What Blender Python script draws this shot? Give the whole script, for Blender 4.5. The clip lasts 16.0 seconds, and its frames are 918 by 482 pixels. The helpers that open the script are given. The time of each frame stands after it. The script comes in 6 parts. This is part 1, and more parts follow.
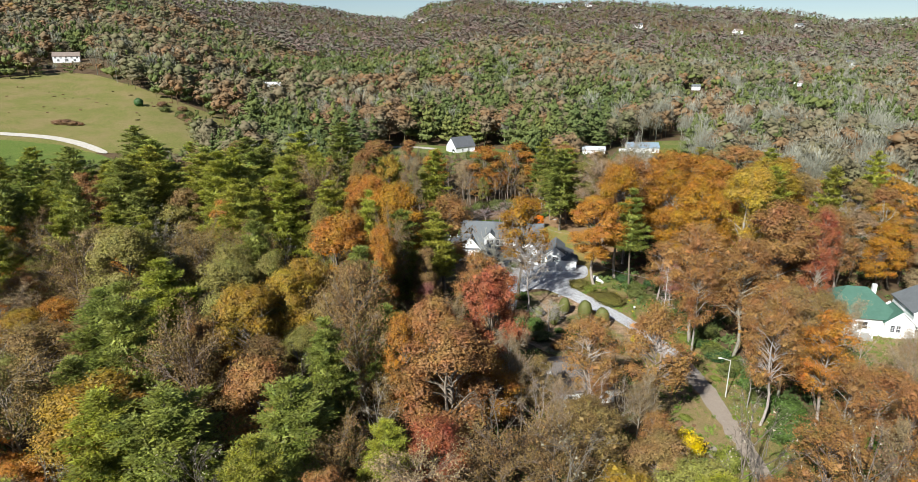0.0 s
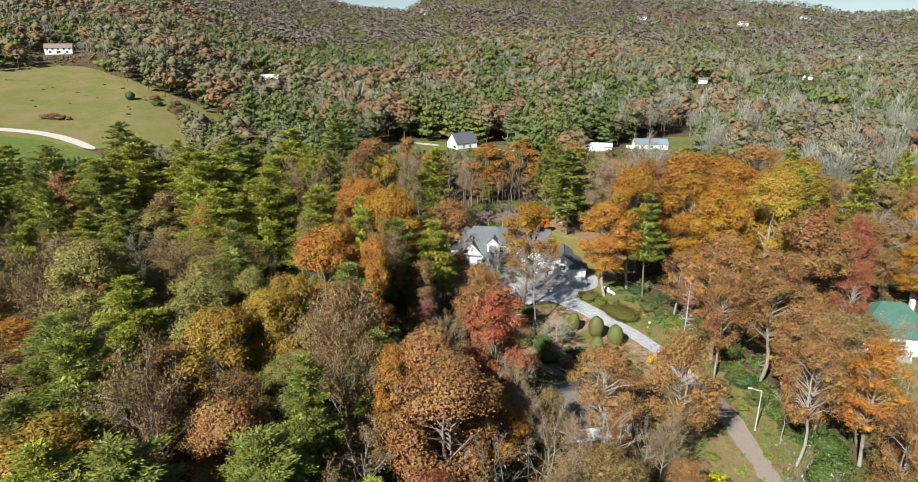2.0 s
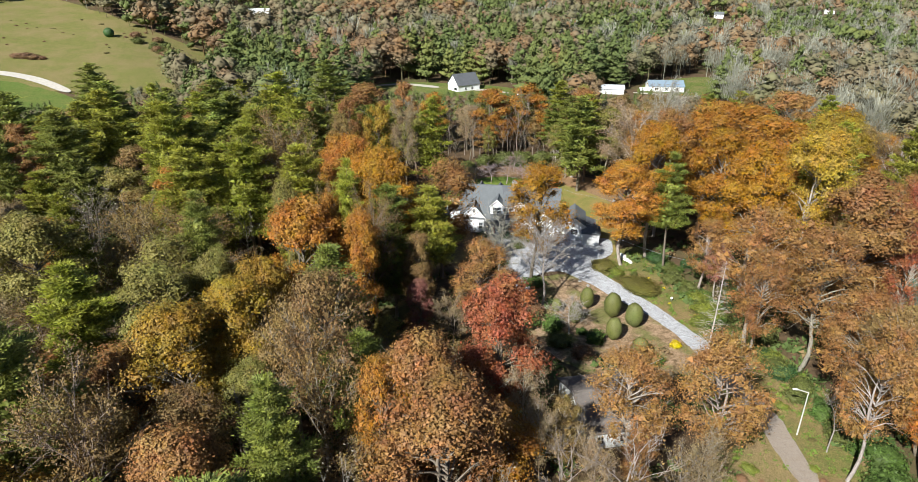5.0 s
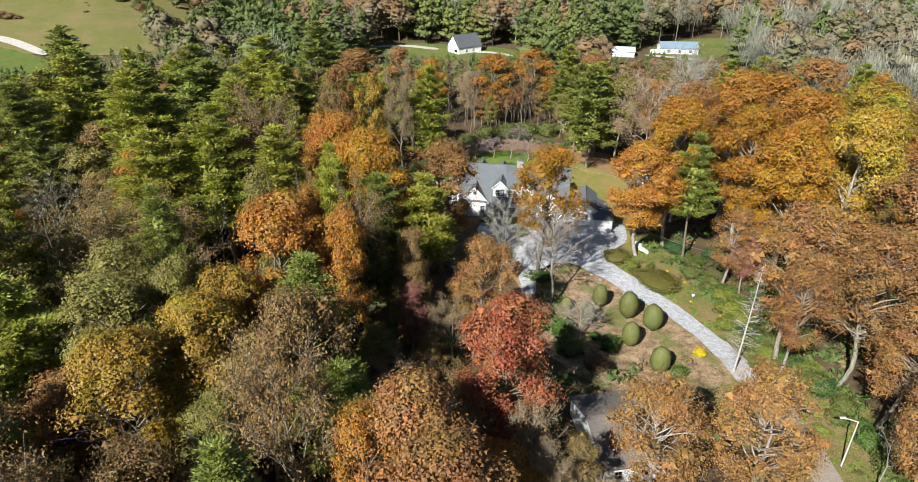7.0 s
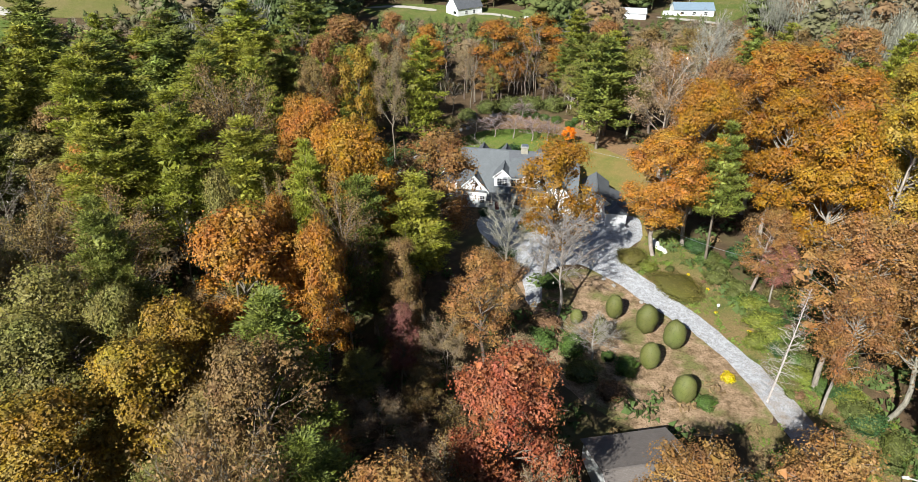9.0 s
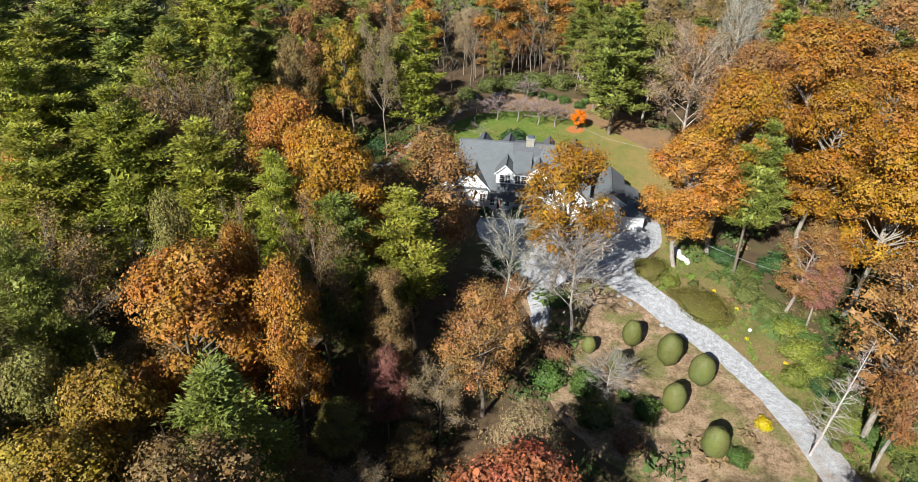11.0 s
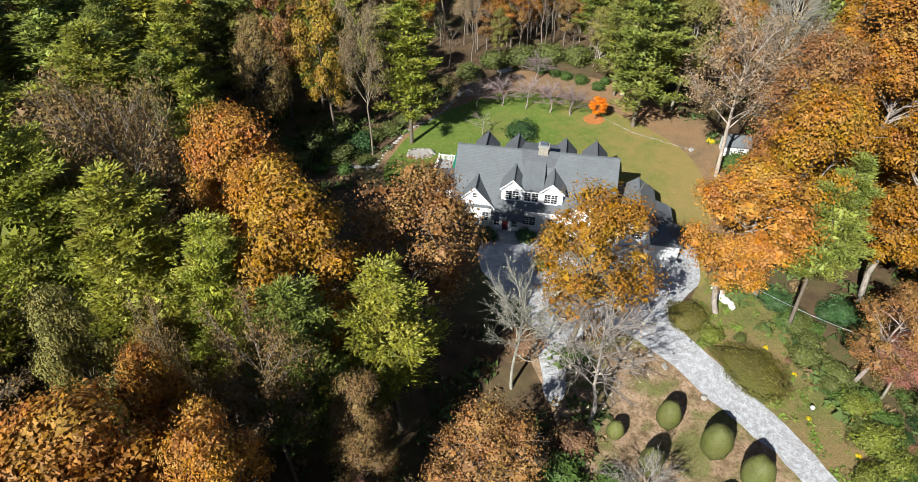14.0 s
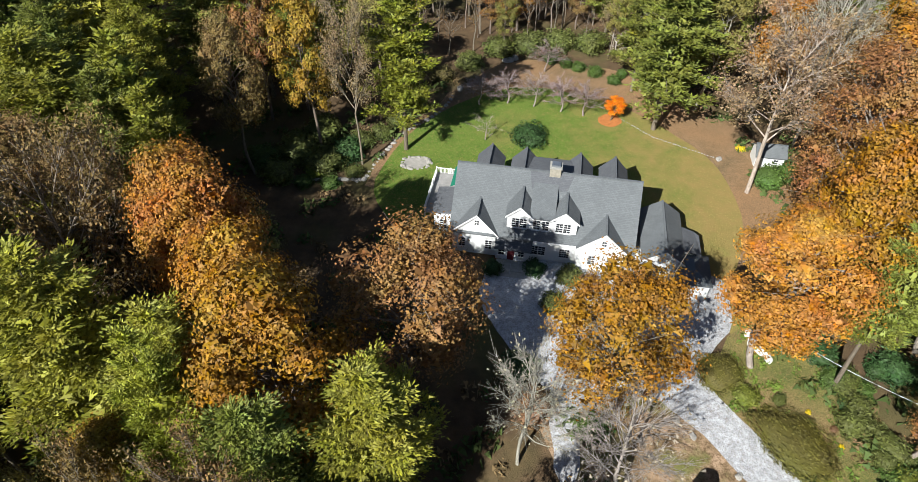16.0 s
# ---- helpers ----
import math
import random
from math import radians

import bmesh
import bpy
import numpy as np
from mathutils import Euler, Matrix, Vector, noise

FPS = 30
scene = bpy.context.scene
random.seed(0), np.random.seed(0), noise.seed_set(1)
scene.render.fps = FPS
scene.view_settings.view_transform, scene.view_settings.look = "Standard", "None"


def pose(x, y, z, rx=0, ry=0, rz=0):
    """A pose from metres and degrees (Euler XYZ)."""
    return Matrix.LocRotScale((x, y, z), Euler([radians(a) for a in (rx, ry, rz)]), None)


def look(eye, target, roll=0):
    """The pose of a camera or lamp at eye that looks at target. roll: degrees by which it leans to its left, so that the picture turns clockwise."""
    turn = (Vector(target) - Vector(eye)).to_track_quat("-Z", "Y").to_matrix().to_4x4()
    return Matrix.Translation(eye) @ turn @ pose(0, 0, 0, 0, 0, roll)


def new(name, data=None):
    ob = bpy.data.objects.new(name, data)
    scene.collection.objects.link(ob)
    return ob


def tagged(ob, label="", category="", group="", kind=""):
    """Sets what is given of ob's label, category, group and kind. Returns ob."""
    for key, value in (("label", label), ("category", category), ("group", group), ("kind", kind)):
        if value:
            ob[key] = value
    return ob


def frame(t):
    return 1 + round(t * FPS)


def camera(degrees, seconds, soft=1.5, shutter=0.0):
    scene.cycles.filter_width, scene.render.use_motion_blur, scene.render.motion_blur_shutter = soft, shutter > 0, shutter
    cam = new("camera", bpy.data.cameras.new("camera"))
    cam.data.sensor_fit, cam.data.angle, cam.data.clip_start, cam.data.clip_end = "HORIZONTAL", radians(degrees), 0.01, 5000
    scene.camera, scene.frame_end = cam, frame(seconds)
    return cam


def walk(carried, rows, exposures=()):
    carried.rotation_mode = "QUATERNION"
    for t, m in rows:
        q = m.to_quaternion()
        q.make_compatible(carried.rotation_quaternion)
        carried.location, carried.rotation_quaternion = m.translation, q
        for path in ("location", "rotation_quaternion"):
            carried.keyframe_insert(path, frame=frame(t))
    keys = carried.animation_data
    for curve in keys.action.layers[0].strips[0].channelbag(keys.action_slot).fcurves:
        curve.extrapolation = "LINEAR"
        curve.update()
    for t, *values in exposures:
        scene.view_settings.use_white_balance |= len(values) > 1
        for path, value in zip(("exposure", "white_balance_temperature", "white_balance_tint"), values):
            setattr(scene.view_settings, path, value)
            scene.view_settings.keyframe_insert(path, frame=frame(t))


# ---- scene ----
cam = camera(72.0, 16.0, soft=0.35)
METRES, EYE, TILT, LEAN, TURN = 110.0, 62.0, -18.0, 0.0, 0.0
ROWS = [
    (0.0, 0.0, 0.0, 0.0, 0.0, 0.0, -0.0),
    (0.5, 0.0003, 0.0279, 0.0091, 0.04, -0.02, -0.05),
    (1.0, 0.0008, 0.0548, 0.0177, 0.06, -0.04, -0.09),
    (1.5, 0.001, 0.0808, 0.0259, 0.09, -0.16, -0.11),
    (2.0, 0.0015, 0.1059, 0.0338, 0.13, -0.67, -0.14),
    (2.5, 0.002, 0.1301, 0.0412, 0.17, -1.54, -0.13),
    (3.0, 0.0025, 0.1533, 0.0483, 0.2, -2.46, -0.19),
    (3.5, 0.0032, 0.1755, 0.0554, 0.22, -3.39, -0.2),
    (4.0, 0.0035, 0.1987, 0.0628, 0.25, -4.33, -0.18),
    (6.5, 0.0056, 0.3386, 0.1075, 0.37, -8.98, -0.19),
    (7.0, 0.0062, 0.3697, 0.1174, 0.4, -9.88, -0.2),
    (7.5, 0.0071, 0.401, 0.1278, 0.43, -10.81, -0.24),
    (8.0, 0.0084, 0.4329, 0.1382, 0.44, -11.72, -0.19),
    (8.5, 0.0099, 0.465, 0.1487, 0.46, -12.65, -0.15),
    (9.0, 0.0108, 0.4972, 0.1595, 0.46, -13.59, -0.21),
    (11.5, 0.0159, 0.6594, 0.2114, 0.63, -18.18, -0.33),
    (12.0, 0.0161, 0.6921, 0.2215, 0.64, -19.08, -0.4),
    (12.5, 0.0163, 0.7248, 0.2319, 0.67, -19.99, -0.44),
    (13.0, 0.0165, 0.7574, 0.2424, 0.7, -20.9, -0.48),
    (13.5, 0.0166, 0.79, 0.2531, 0.72, -21.79, -0.52),
    (14.0, 0.0162, 0.8225, 0.264, 0.73, -22.74, -0.58),
    (14.5, 0.0159, 0.855, 0.2748, 0.76, -23.68, -0.63),
    (15.0, 0.0154, 0.8873, 0.2858, 0.76, -24.66, -0.66),
    (15.5, 0.0151, 0.9194, 0.2966, 0.81, -25.65, -0.73),
    (16.0, 0.0144, 0.9513, 0.3075, 0.83, -26.67, -0.8),
]
walk(cam, [(t, pose(0, 0, EYE, TILT, LEAN, TURN) @ pose(METRES * x, METRES * y, METRES * z, 90 + pitch, roll, yaw)) for t, x, y, z, yaw, pitch, roll in ROWS], [(0.0, 0.88), (7.0, 0.93), (12.5, 0.93), (16.0, 0.86)])

# ---- light ----
SUN_AZ, SUN_EL = 213.5, 38.0
world = bpy.data.worlds.new("sky")
scene.world = world
world.use_nodes = True
wn = world.node_tree.nodes
sky = wn.new("ShaderNodeTexSky")
sky.sky_type, sky.sun_disc = "NISHITA", False
sky.sun_elevation, sky.sun_rotation = radians(SUN_EL), radians(SUN_AZ)
sky.air_density, sky.dust_density, sky.ozone_density = 1.0, 0.0, 1.2
wn["Background"].inputs["Strength"].default_value = 0.048
high = wn.new("ShaderNodeVectorMath")
high.operation = "ADD"
high.inputs[1].default_value = (0, 0, 0.05)
world.node_tree.links.new(wn.new("ShaderNodeTexCoord").outputs["Generated"], high.inputs[0])
world.node_tree.links.new(high.outputs[0], sky.inputs["Vector"])
world.node_tree.links.new(sky.outputs[0], wn["Background"].inputs["Color"])
sun = new("sun", bpy.data.lights.new("sun", "SUN"))
sun.data.energy, sun.data.angle, sun.data.color = 5.0, radians(0.5), (0.97, 0.972, 0.93)
SUN_FROM = Vector((math.sin(radians(SUN_AZ)) * math.cos(radians(SUN_EL)), math.cos(radians(SUN_AZ)) * math.cos(radians(SUN_EL)), math.sin(radians(SUN_EL))))
sun.matrix_world = look(SUN_FROM * 100, (0, 0, 0))


# ---- materials ----
class Nodes:
    """A node material and short ways to wire it."""

    def __init__(self, name):
        self.mat = bpy.data.materials.new(name)
        self.mat.use_nodes = True
        self.t = self.mat.node_tree
        self.bsdf = self.t.nodes["Principled BSDF"]
        self.bsdf.inputs["Specular IOR Level"].default_value = 0.3

    def add(self, kind, **inputs):
        n = self.t.nodes.new(kind)
        for k, v in inputs.items():
            self.put(n.inputs[k.replace("_", " ")], v)
        return n

    def put(self, socket, v):
        if isinstance(v, bpy.types.NodeSocket):
            self.t.links.new(v, socket)
        else:
            socket.default_value = v

    def noise(self, scale, detail=4.0, rough=0.55, where=None):
        n = self.add("ShaderNodeTexNoise", Scale=scale, Detail=detail, Roughness=rough)
        self.t.links.new(where or self.place(), n.inputs["Vector"])
        return n.outputs["Fac"]

    def place(self, kind="Object"):
        return self.add("ShaderNodeTexCoord").outputs[kind]

    def world_place(self):
        return self.add("ShaderNodeNewGeometry").outputs["Position"]

    def ramp(self, fac, *stops):
        n = self.t.nodes.new("ShaderNodeValToRGB")
        self.put(n.inputs["Fac"], fac)
        e = n.color_ramp.elements
        while len(e) < len(stops):
            e.new(0.5)
        for el, (p, c) in zip(e, stops):
            el.position, el.color = p, (*c, 1) if len(c) == 3 else c
        return n.outputs["Color"]

    def mix(self, fac, a, b, mode="MIX"):
        n = self.t.nodes.new("ShaderNodeMix")
        n.data_type, n.blend_type = "RGBA", mode
        for sock, v in ((n.inputs[0], fac), (n.inputs[6], a), (n.inputs[7], b)):
            self.put(sock, (*v, 1) if isinstance(v, tuple) and len(v) == 3 else v)
        return n.outputs[2]

    def math(self, op, a, b=0.0, clamp=False):
        n = self.t.nodes.new("ShaderNodeMath")
        n.operation, n.use_clamp = op, clamp
        self.put(n.inputs[0], a)
        self.put(n.inputs[1], b)
        return n.outputs[0]

    def bump(self, height, strength=0.5, distance=0.05):
        n = self.add("ShaderNodeBump", Strength=strength, Distance=distance, Height=height)
        self.put(self.bsdf.inputs["Normal"], n.outputs[0])

    def done(self, color, rough=0.8, metal=0.0, spec=0.3):
        self.put(self.bsdf.inputs["Base Color"], (*color, 1) if isinstance(color, tuple) and len(color) == 3 else color)
        self.put(self.bsdf.inputs["Roughness"], rough)
        self.put(self.bsdf.inputs["Metallic"], metal)
        self.bsdf.inputs["Specular IOR Level"].default_value = spec
        return self.mat


def plain(name, color, rough=0.7, amount=0.25, scale=3.0, metal=0.0, relief=0.2, spec=0.3):
    m = Nodes(name)
    dark = tuple(c * (1 - amount) for c in color)
    fine = m.noise(scale * 9, 5)
    base = m.mix(m.ramp(m.noise(scale, 4), (0.3, (0, 0, 0)), (0.7, (1, 1, 1))), dark, color)
    base = m.mix(m.math("MULTIPLY", fine, amount), base, tuple(min(1, c * 1.25) for c in color))
    m.bump(fine, relief, 0.02)
    return m.done(base, rough, metal, spec)


def leaf_material(name, through_light=0.17, spread=0.55):
    """Foliage: the object's colour, varied leaf by leaf and limb by limb."""
    m = Nodes(name)
    tone = m.add("ShaderNodeObjectInfo").outputs["Color"]
    island = m.add("ShaderNodeNewGeometry").outputs["Random Per Island"]
    value = m.math("ADD", m.math("MULTIPLY", island, spread * 1.5), 1 - spread * 0.75)
    hsv = m.add("ShaderNodeHueSaturation", Color=tone, Value=value)
    limb = m.noise(0.35, 3)
    m.put(hsv.inputs["Hue"], m.math("ADD", m.math("MULTIPLY", limb, 0.09), 0.456))
    m.put(hsv.inputs["Saturation"], m.math("ADD", m.math("MULTIPLY", m.noise(1.1, 3), 0.45), 0.8))
    m.done(hsv.outputs[0], 0.6, 0.0, 0.25)
    tr = m.add("ShaderNodeBsdfTranslucent", Color=hsv.outputs[0])
    mx = m.t.nodes.new("ShaderNodeMixShader")
    mx.inputs[0].default_value = through_light
    out = m.t.nodes["Material Output"]
    m.t.links.new(m.bsdf.outputs[0], mx.inputs[1])
    m.t.links.new(tr.outputs[0], mx.inputs[2])
    m.t.links.new(mx.outputs[0], out.inputs["Surface"])
    return m.mat


def bark_material(name):
    m = Nodes(name)
    tone = m.add("ShaderNodeObjectInfo").outputs["Color"]
    n = m.add("ShaderNodeTexNoise", Scale=2.2, Detail=6.0, Roughness=0.65)
    mp = m.add("ShaderNodeMapping", Vector=m.place())
    mp.inputs["Scale"].default_value = (3.0, 3.0, 0.6)
    m.t.links.new(mp.outputs[0], n.inputs["Vector"])
    shade = m.ramp(n.outputs["Fac"], (0.3, (0.45, 0.43, 0.4)), (0.7, (1.2, 1.2, 1.2)))
    m.bump(n.outputs["Fac"], 0.7, 0.06)
    return m.done(m.mix(1.0, tone, shade, "MULTIPLY"), 0.9, 0, 0.15)


def far_material(name, *stops):
    """Far foliage: tree by tree along a row of autumn colours, with patches of a kind."""
    m = Nodes(name)
    tint = m.add("ShaderNodeAttribute")
    tint.attribute_name = "tint"
    patch = m.noise(0.017, 3, 0.6, m.world_place())
    fac = m.math("ADD", m.math("MULTIPLY", tint.outputs["Fac"], 0.34), m.math("MULTIPLY", m.math("SUBTRACT", patch, 0.34), 1.9), True)
    col = m.ramp(fac, *stops)
    island = m.add("ShaderNodeNewGeometry").outputs["Random Per Island"]
    hsv = m.add("ShaderNodeHueSaturation", Color=col, Value=m.math("ADD", m.math("MULTIPLY", island, 0.3), 0.85))
    return m.done(hsv.outputs[0], 0.8, 0, 0.15)


LEAF = leaf_material("foliage_autumn")
NEEDLE = leaf_material("foliage_needles", 0.15, 0.6)
BARK = bark_material("bark")


def forest_floor():
    m = Nodes("leaf_litter")
    p = m.world_place()
    big, mid, fine = m.noise(0.05, 4, 0.6, p), m.noise(0.5, 5, 0.6, p), m.noise(7.0, 5, 0.7, p)
    c = m.ramp(mid, (0.3, (0.07, 0.048, 0.03)), (0.55, (0.12, 0.08, 0.046)), (0.75, (0.19, 0.125, 0.072)))
    c = m.mix(m.ramp(big, (0.5, (0, 0, 0)), (0.68, (0.7, 0.7, 0.7))), c, (0.1, 0.12, 0.035))
    c = m.mix(m.math("MULTIPLY", fine, 0.55), c, (0.09, 0.06, 0.035))
    m.bump(fine, 0.8, 0.12)
    return m.done(c, 0.95, 0, 0.1)


def grass(name, low, high, dry, dry_from=0.5, dry_east=None):
    m = Nodes(name)
    p = m.world_place()
    fine, mid, big = m.noise(9.0, 5, 0.7, p), m.noise(0.6, 5, 0.6, p), m.noise(0.07, 4, 0.6, p)
    c = m.mix(m.ramp(mid, (0.36, (0, 0, 0)), (0.64, (1, 1, 1))), low, high)
    c = m.mix(m.ramp(m.noise(1.7, 7, 0.78, p), (0.53, (0, 0, 0)), (0.62, (0.65, 0.65, 0.65))), c, tuple(v * 0.8 for v in dry))
    c = m.mix(m.ramp(big, (dry_from - 0.1, (0, 0, 0)), (dry_from + 0.14, (1, 1, 1))), c, dry)
    c = m.mix(m.ramp(fine, (0.38, (0.75, 0.75, 0.75)), (0.6, (0, 0, 0))), c, tuple(v * 0.42 for v in low))
    if dry_east:
        at = m.add("ShaderNodeSeparateXYZ", Vector=p).outputs["X"]
        k = m.math("ADD", m.math("DIVIDE", m.math("SUBTRACT", at, dry_east[0]), dry_east[1]), m.math("MULTIPLY", m.math("SUBTRACT", m.noise(0.22, 6, 0.65, p), 0.5), 2.2))
        c = m.mix(m.ramp(k, (0.0, (0, 0, 0)), (1.0, (0.9, 0.9, 0.9))), c, m.mix(mid, (0.2, 0.185, 0.055), (0.33, 0.2, 0.085)))
    bits = m.ramp(m.noise(5.0, 4, 0.65, p), (0.58, (0, 0, 0)), (0.64, (0.7, 0.7, 0.7)))
    c = m.mix(bits, c, tuple(v * 1.15 for v in dry))
    m.bump(fine, 0.9, 0.1)
    return m.done(c, 0.95, 0, 0.1)


def gravel():
    m = Nodes("pale_gravel")
    p = m.world_place()
    v = m.add("ShaderNodeTexVoronoi", Scale=6.0, Vector=p)
    c = m.mix(m.ramp(m.noise(1.4, 5, 0.65, p), (0.4, (0, 0, 0)), (0.62, (1, 1, 1))), (0.2, 0.2, 0.205), (0.43, 0.44, 0.465))
    spots = m.ramp(m.noise(3.2, 6, 0.75, p), (0.51, (0, 0, 0)), (0.58, (1, 1, 1)))
    c = m.mix(m.math("MULTIPLY", spots, 0.7), c, (0.17, 0.13, 0.1))
    c = m.mix(m.math("MULTIPLY", v.outputs["Distance"], 0.5), c, (0.7, 0.72, 0.76))
    north = m.add("ShaderNodeSeparateXYZ", Vector=p).outputs["Y"]
    k = m.math("ADD", m.math("DIVIDE", m.math("SUBTRACT", 126.0, north), 20.0), m.math("MULTIPLY", m.math("SUBTRACT", m.noise(0.7, 6, 0.7, p), 0.5), 3.0))
    c = m.mix(m.ramp(k, (0.2, (0, 0, 0)), (1.1, (0.8, 0.8, 0.8))), c, (0.26, 0.195, 0.135))
    bits = m.ramp(m.noise(11.0, 3, 0.6, p), (0.55, (0, 0, 0)), (0.61, (1, 1, 1)))
    c = m.mix(m.math("MULTIPLY", bits, 0.75), c, (0.1, 0.085, 0.07))
    m.bump(v.outputs["Distance"], 0.6, 0.04)
    return m.done(c, 0.9, 0, 0.2)


FLOOR = forest_floor()
LAWN = grass("lawn_grass", (0.105, 0.185, 0.03), (0.17, 0.235, 0.045), (0.32, 0.25, 0.09), 0.66, (17.0, 20.0))
MEADOW = grass("meadow_grass", (0.16, 0.17, 0.045), (0.21, 0.2, 0.062), (0.27, 0.205, 0.095), 0.52)
GREEN_MEADOW = grass("green_meadow_grass", (0.1, 0.155, 0.03), (0.14, 0.19, 0.045), (0.2, 0.19, 0.06), 0.6)
GRAVEL = gravel()


# ---- ground ----
def smooth(a, b, v):
    k = min(1.0, max(0.0, (v - a) / (b - a)))
    return k * k * (3 - 2 * k)


def along(v, *stops):
    """Piecewise value over rising stops (v, value), eased."""
    if v <= stops[0][0]:
        return stops[0][1]
    for (a, x), (b, y) in zip(stops, stops[1:]):
        if v <= b:
            return x + (y - x) * (v - a) / (b - a)
    return stops[-1][1]


def height(x, y):
    """The lie of the land."""
    r, az = math.hypot(x, y), math.degrees(math.atan2(x, y)) if y > 0 or x else 0.0
    z = 1.0 * smooth(135, 160, y) * (1 - smooth(60, 140, abs(x - 15)))
    # the hillside with the meadow, and the hills behind it
    left = smooth(-12, -27, az) * (1 if y > 0 else 0)
    z += left * along(r, (300, 0), (420, 14), (560, 35), (700, 46), (950, 70), (1500, 125), (1900, 135), (5000, 135)) * smooth(290, 420, r)
    # wooded knoll
    z += 48 * math.exp(-((x - 115) / 190) ** 2 - ((y - 930) / 240) ** 2)
    z += 14 * math.exp(-((x + 120) / 160) ** 2 - ((y - 760) / 160) ** 2)
    # far ridge
    ridge = along(az, (-40, 2.2), (-27, 2.5), (-15, 2.45), (-11, 2.0), (-4.9, 1.25), (-2.4, 2.45), (0.8, 2.7), (6, 2.6), (13.5, 2.5), (18, 2.05), (22, 1.9), (26, 1.6), (30, 0.9), (34.5, 1.05), (45, 1.0))
    top = EYE + 2900 * math.tan(radians(ridge)) - 10 + 12 * noise.noise((x / 260, y / 260, 0.3))
    z = max(z, 0) + max(0.0, top - max(z, 0)) * smooth(1150, 2900, r) * (1 if y > 0 else 0)
    z += 20 * (noise.noise((x / 240, y / 240, 3.0)) - 0.15) * smooth(420, 1000, r)
    return z


def spaced(near, step, far, growth):
    out, v = [], 0.0
    while v < far:
        out.append(v)
        if v >= near:
            step *= growth
        v += step
    return out + [far]


def sheet(name, xs, ys, material, label):
    verts = [(x, y, height(x, y)) for y in ys for x in xs]
    n = len(xs)
    faces = [(j * n + i, j * n + i + 1, (j + 1) * n + i + 1, (j + 1) * n + i) for j in range(len(ys) - 1) for i in range(n - 1)]
    me = bpy.data.meshes.new(name)
    me.from_pydata(verts, [], faces)
    me.polygons.foreach_set("use_smooth", [True] * len(faces))
    me.materials.append(material)
    return tagged(new(name, me), label, "ground", kind="structure")


half = spaced(130, 5.0, 4700, 1.05)
XS = [-v for v in reversed(half[1:])] + half
YS = [-v for v in reversed(spaced(20, 8.0, 4700, 1.25)[1:])] + spaced(480, 5.0, 4700, 1.04)
ground = sheet("ground", XS, YS, FLOOR, "brown leaf-littered woodland ground with patches of undergrowth")


def inside(x, y, poly):
    hit = False
    for (ax, ay), (bx, by) in zip(poly, poly[1:] + poly[:1]):
        if (ay > y) != (by > y) and x < (bx - ax) * (y - ay) / (by - ay) + ax:
            hit = not hit
    return hit


def rounded(poly, times=2):
    for _ in range(times):
        poly = [q for a, b in zip(poly, poly[1:] + poly[:1]) for q in ((a[0] * 0.75 + b[0] * 0.25, a[1] * 0.75 + b[1] * 0.25), (a[0] * 0.25 + b[0] * 0.75, a[1] * 0.25 + b[1] * 0.75))]
    return poly


def draped(name, poly, material, lift, label, step=2.0, category="ground", rag=0.5):
    """A thin sheet of some other cover that lies on the ground inside a rounded outline."""
    poly = rounded(poly)
    edge = []
    for a, b in zip(poly, poly[1:] + poly[:1]):
        n = max(1, int(math.dist(a, b) / step))
        edge += [(a[0] + (b[0] - a[0]) * i / n, a[1] + (b[1] - a[1]) * i / n) for i in range(n)]
    edge = [(x + rag * noise.noise((x * 0.6, y * 0.6, 1)), y + rag * noise.noise((x * 0.6, y * 0.6, 5))) for x, y in edge]
    bm = bmesh.new()
    f = bm.faces.new([bm.verts.new((x, y, 0)) for x, y in edge])
    lo, hi = [min(p[k] for p in edge) for k in (0, 1)], [max(p[k] for p in edge) for k in (0, 1)]
    for k in (0, 1):
        v = lo[k] + step
        while v < hi[k]:
            co, no = ((v, 0, 0), (1, 0, 0)) if k == 0 else ((0, v, 0), (0, 1, 0))
            bmesh.ops.bisect_plane(bm, geom=bm.verts[:] + bm.edges[:] + bm.faces[:], plane_co=co, plane_no=no)
            v += step
    for v in bm.verts:
        v.co.z = height(v.co.x, v.co.y) + lift
    bmesh.ops.triangulate(bm, faces=bm.faces[:])
    bmesh.ops.recalc_face_normals(bm, faces=bm.faces[:])
    me = bpy.data.meshes.new(name)
    bm.to_mesh(me)
    bm.free()
    me.materials.append(material)
    ob = tagged(new(name, me), label, category, kind="structure")
    return ob


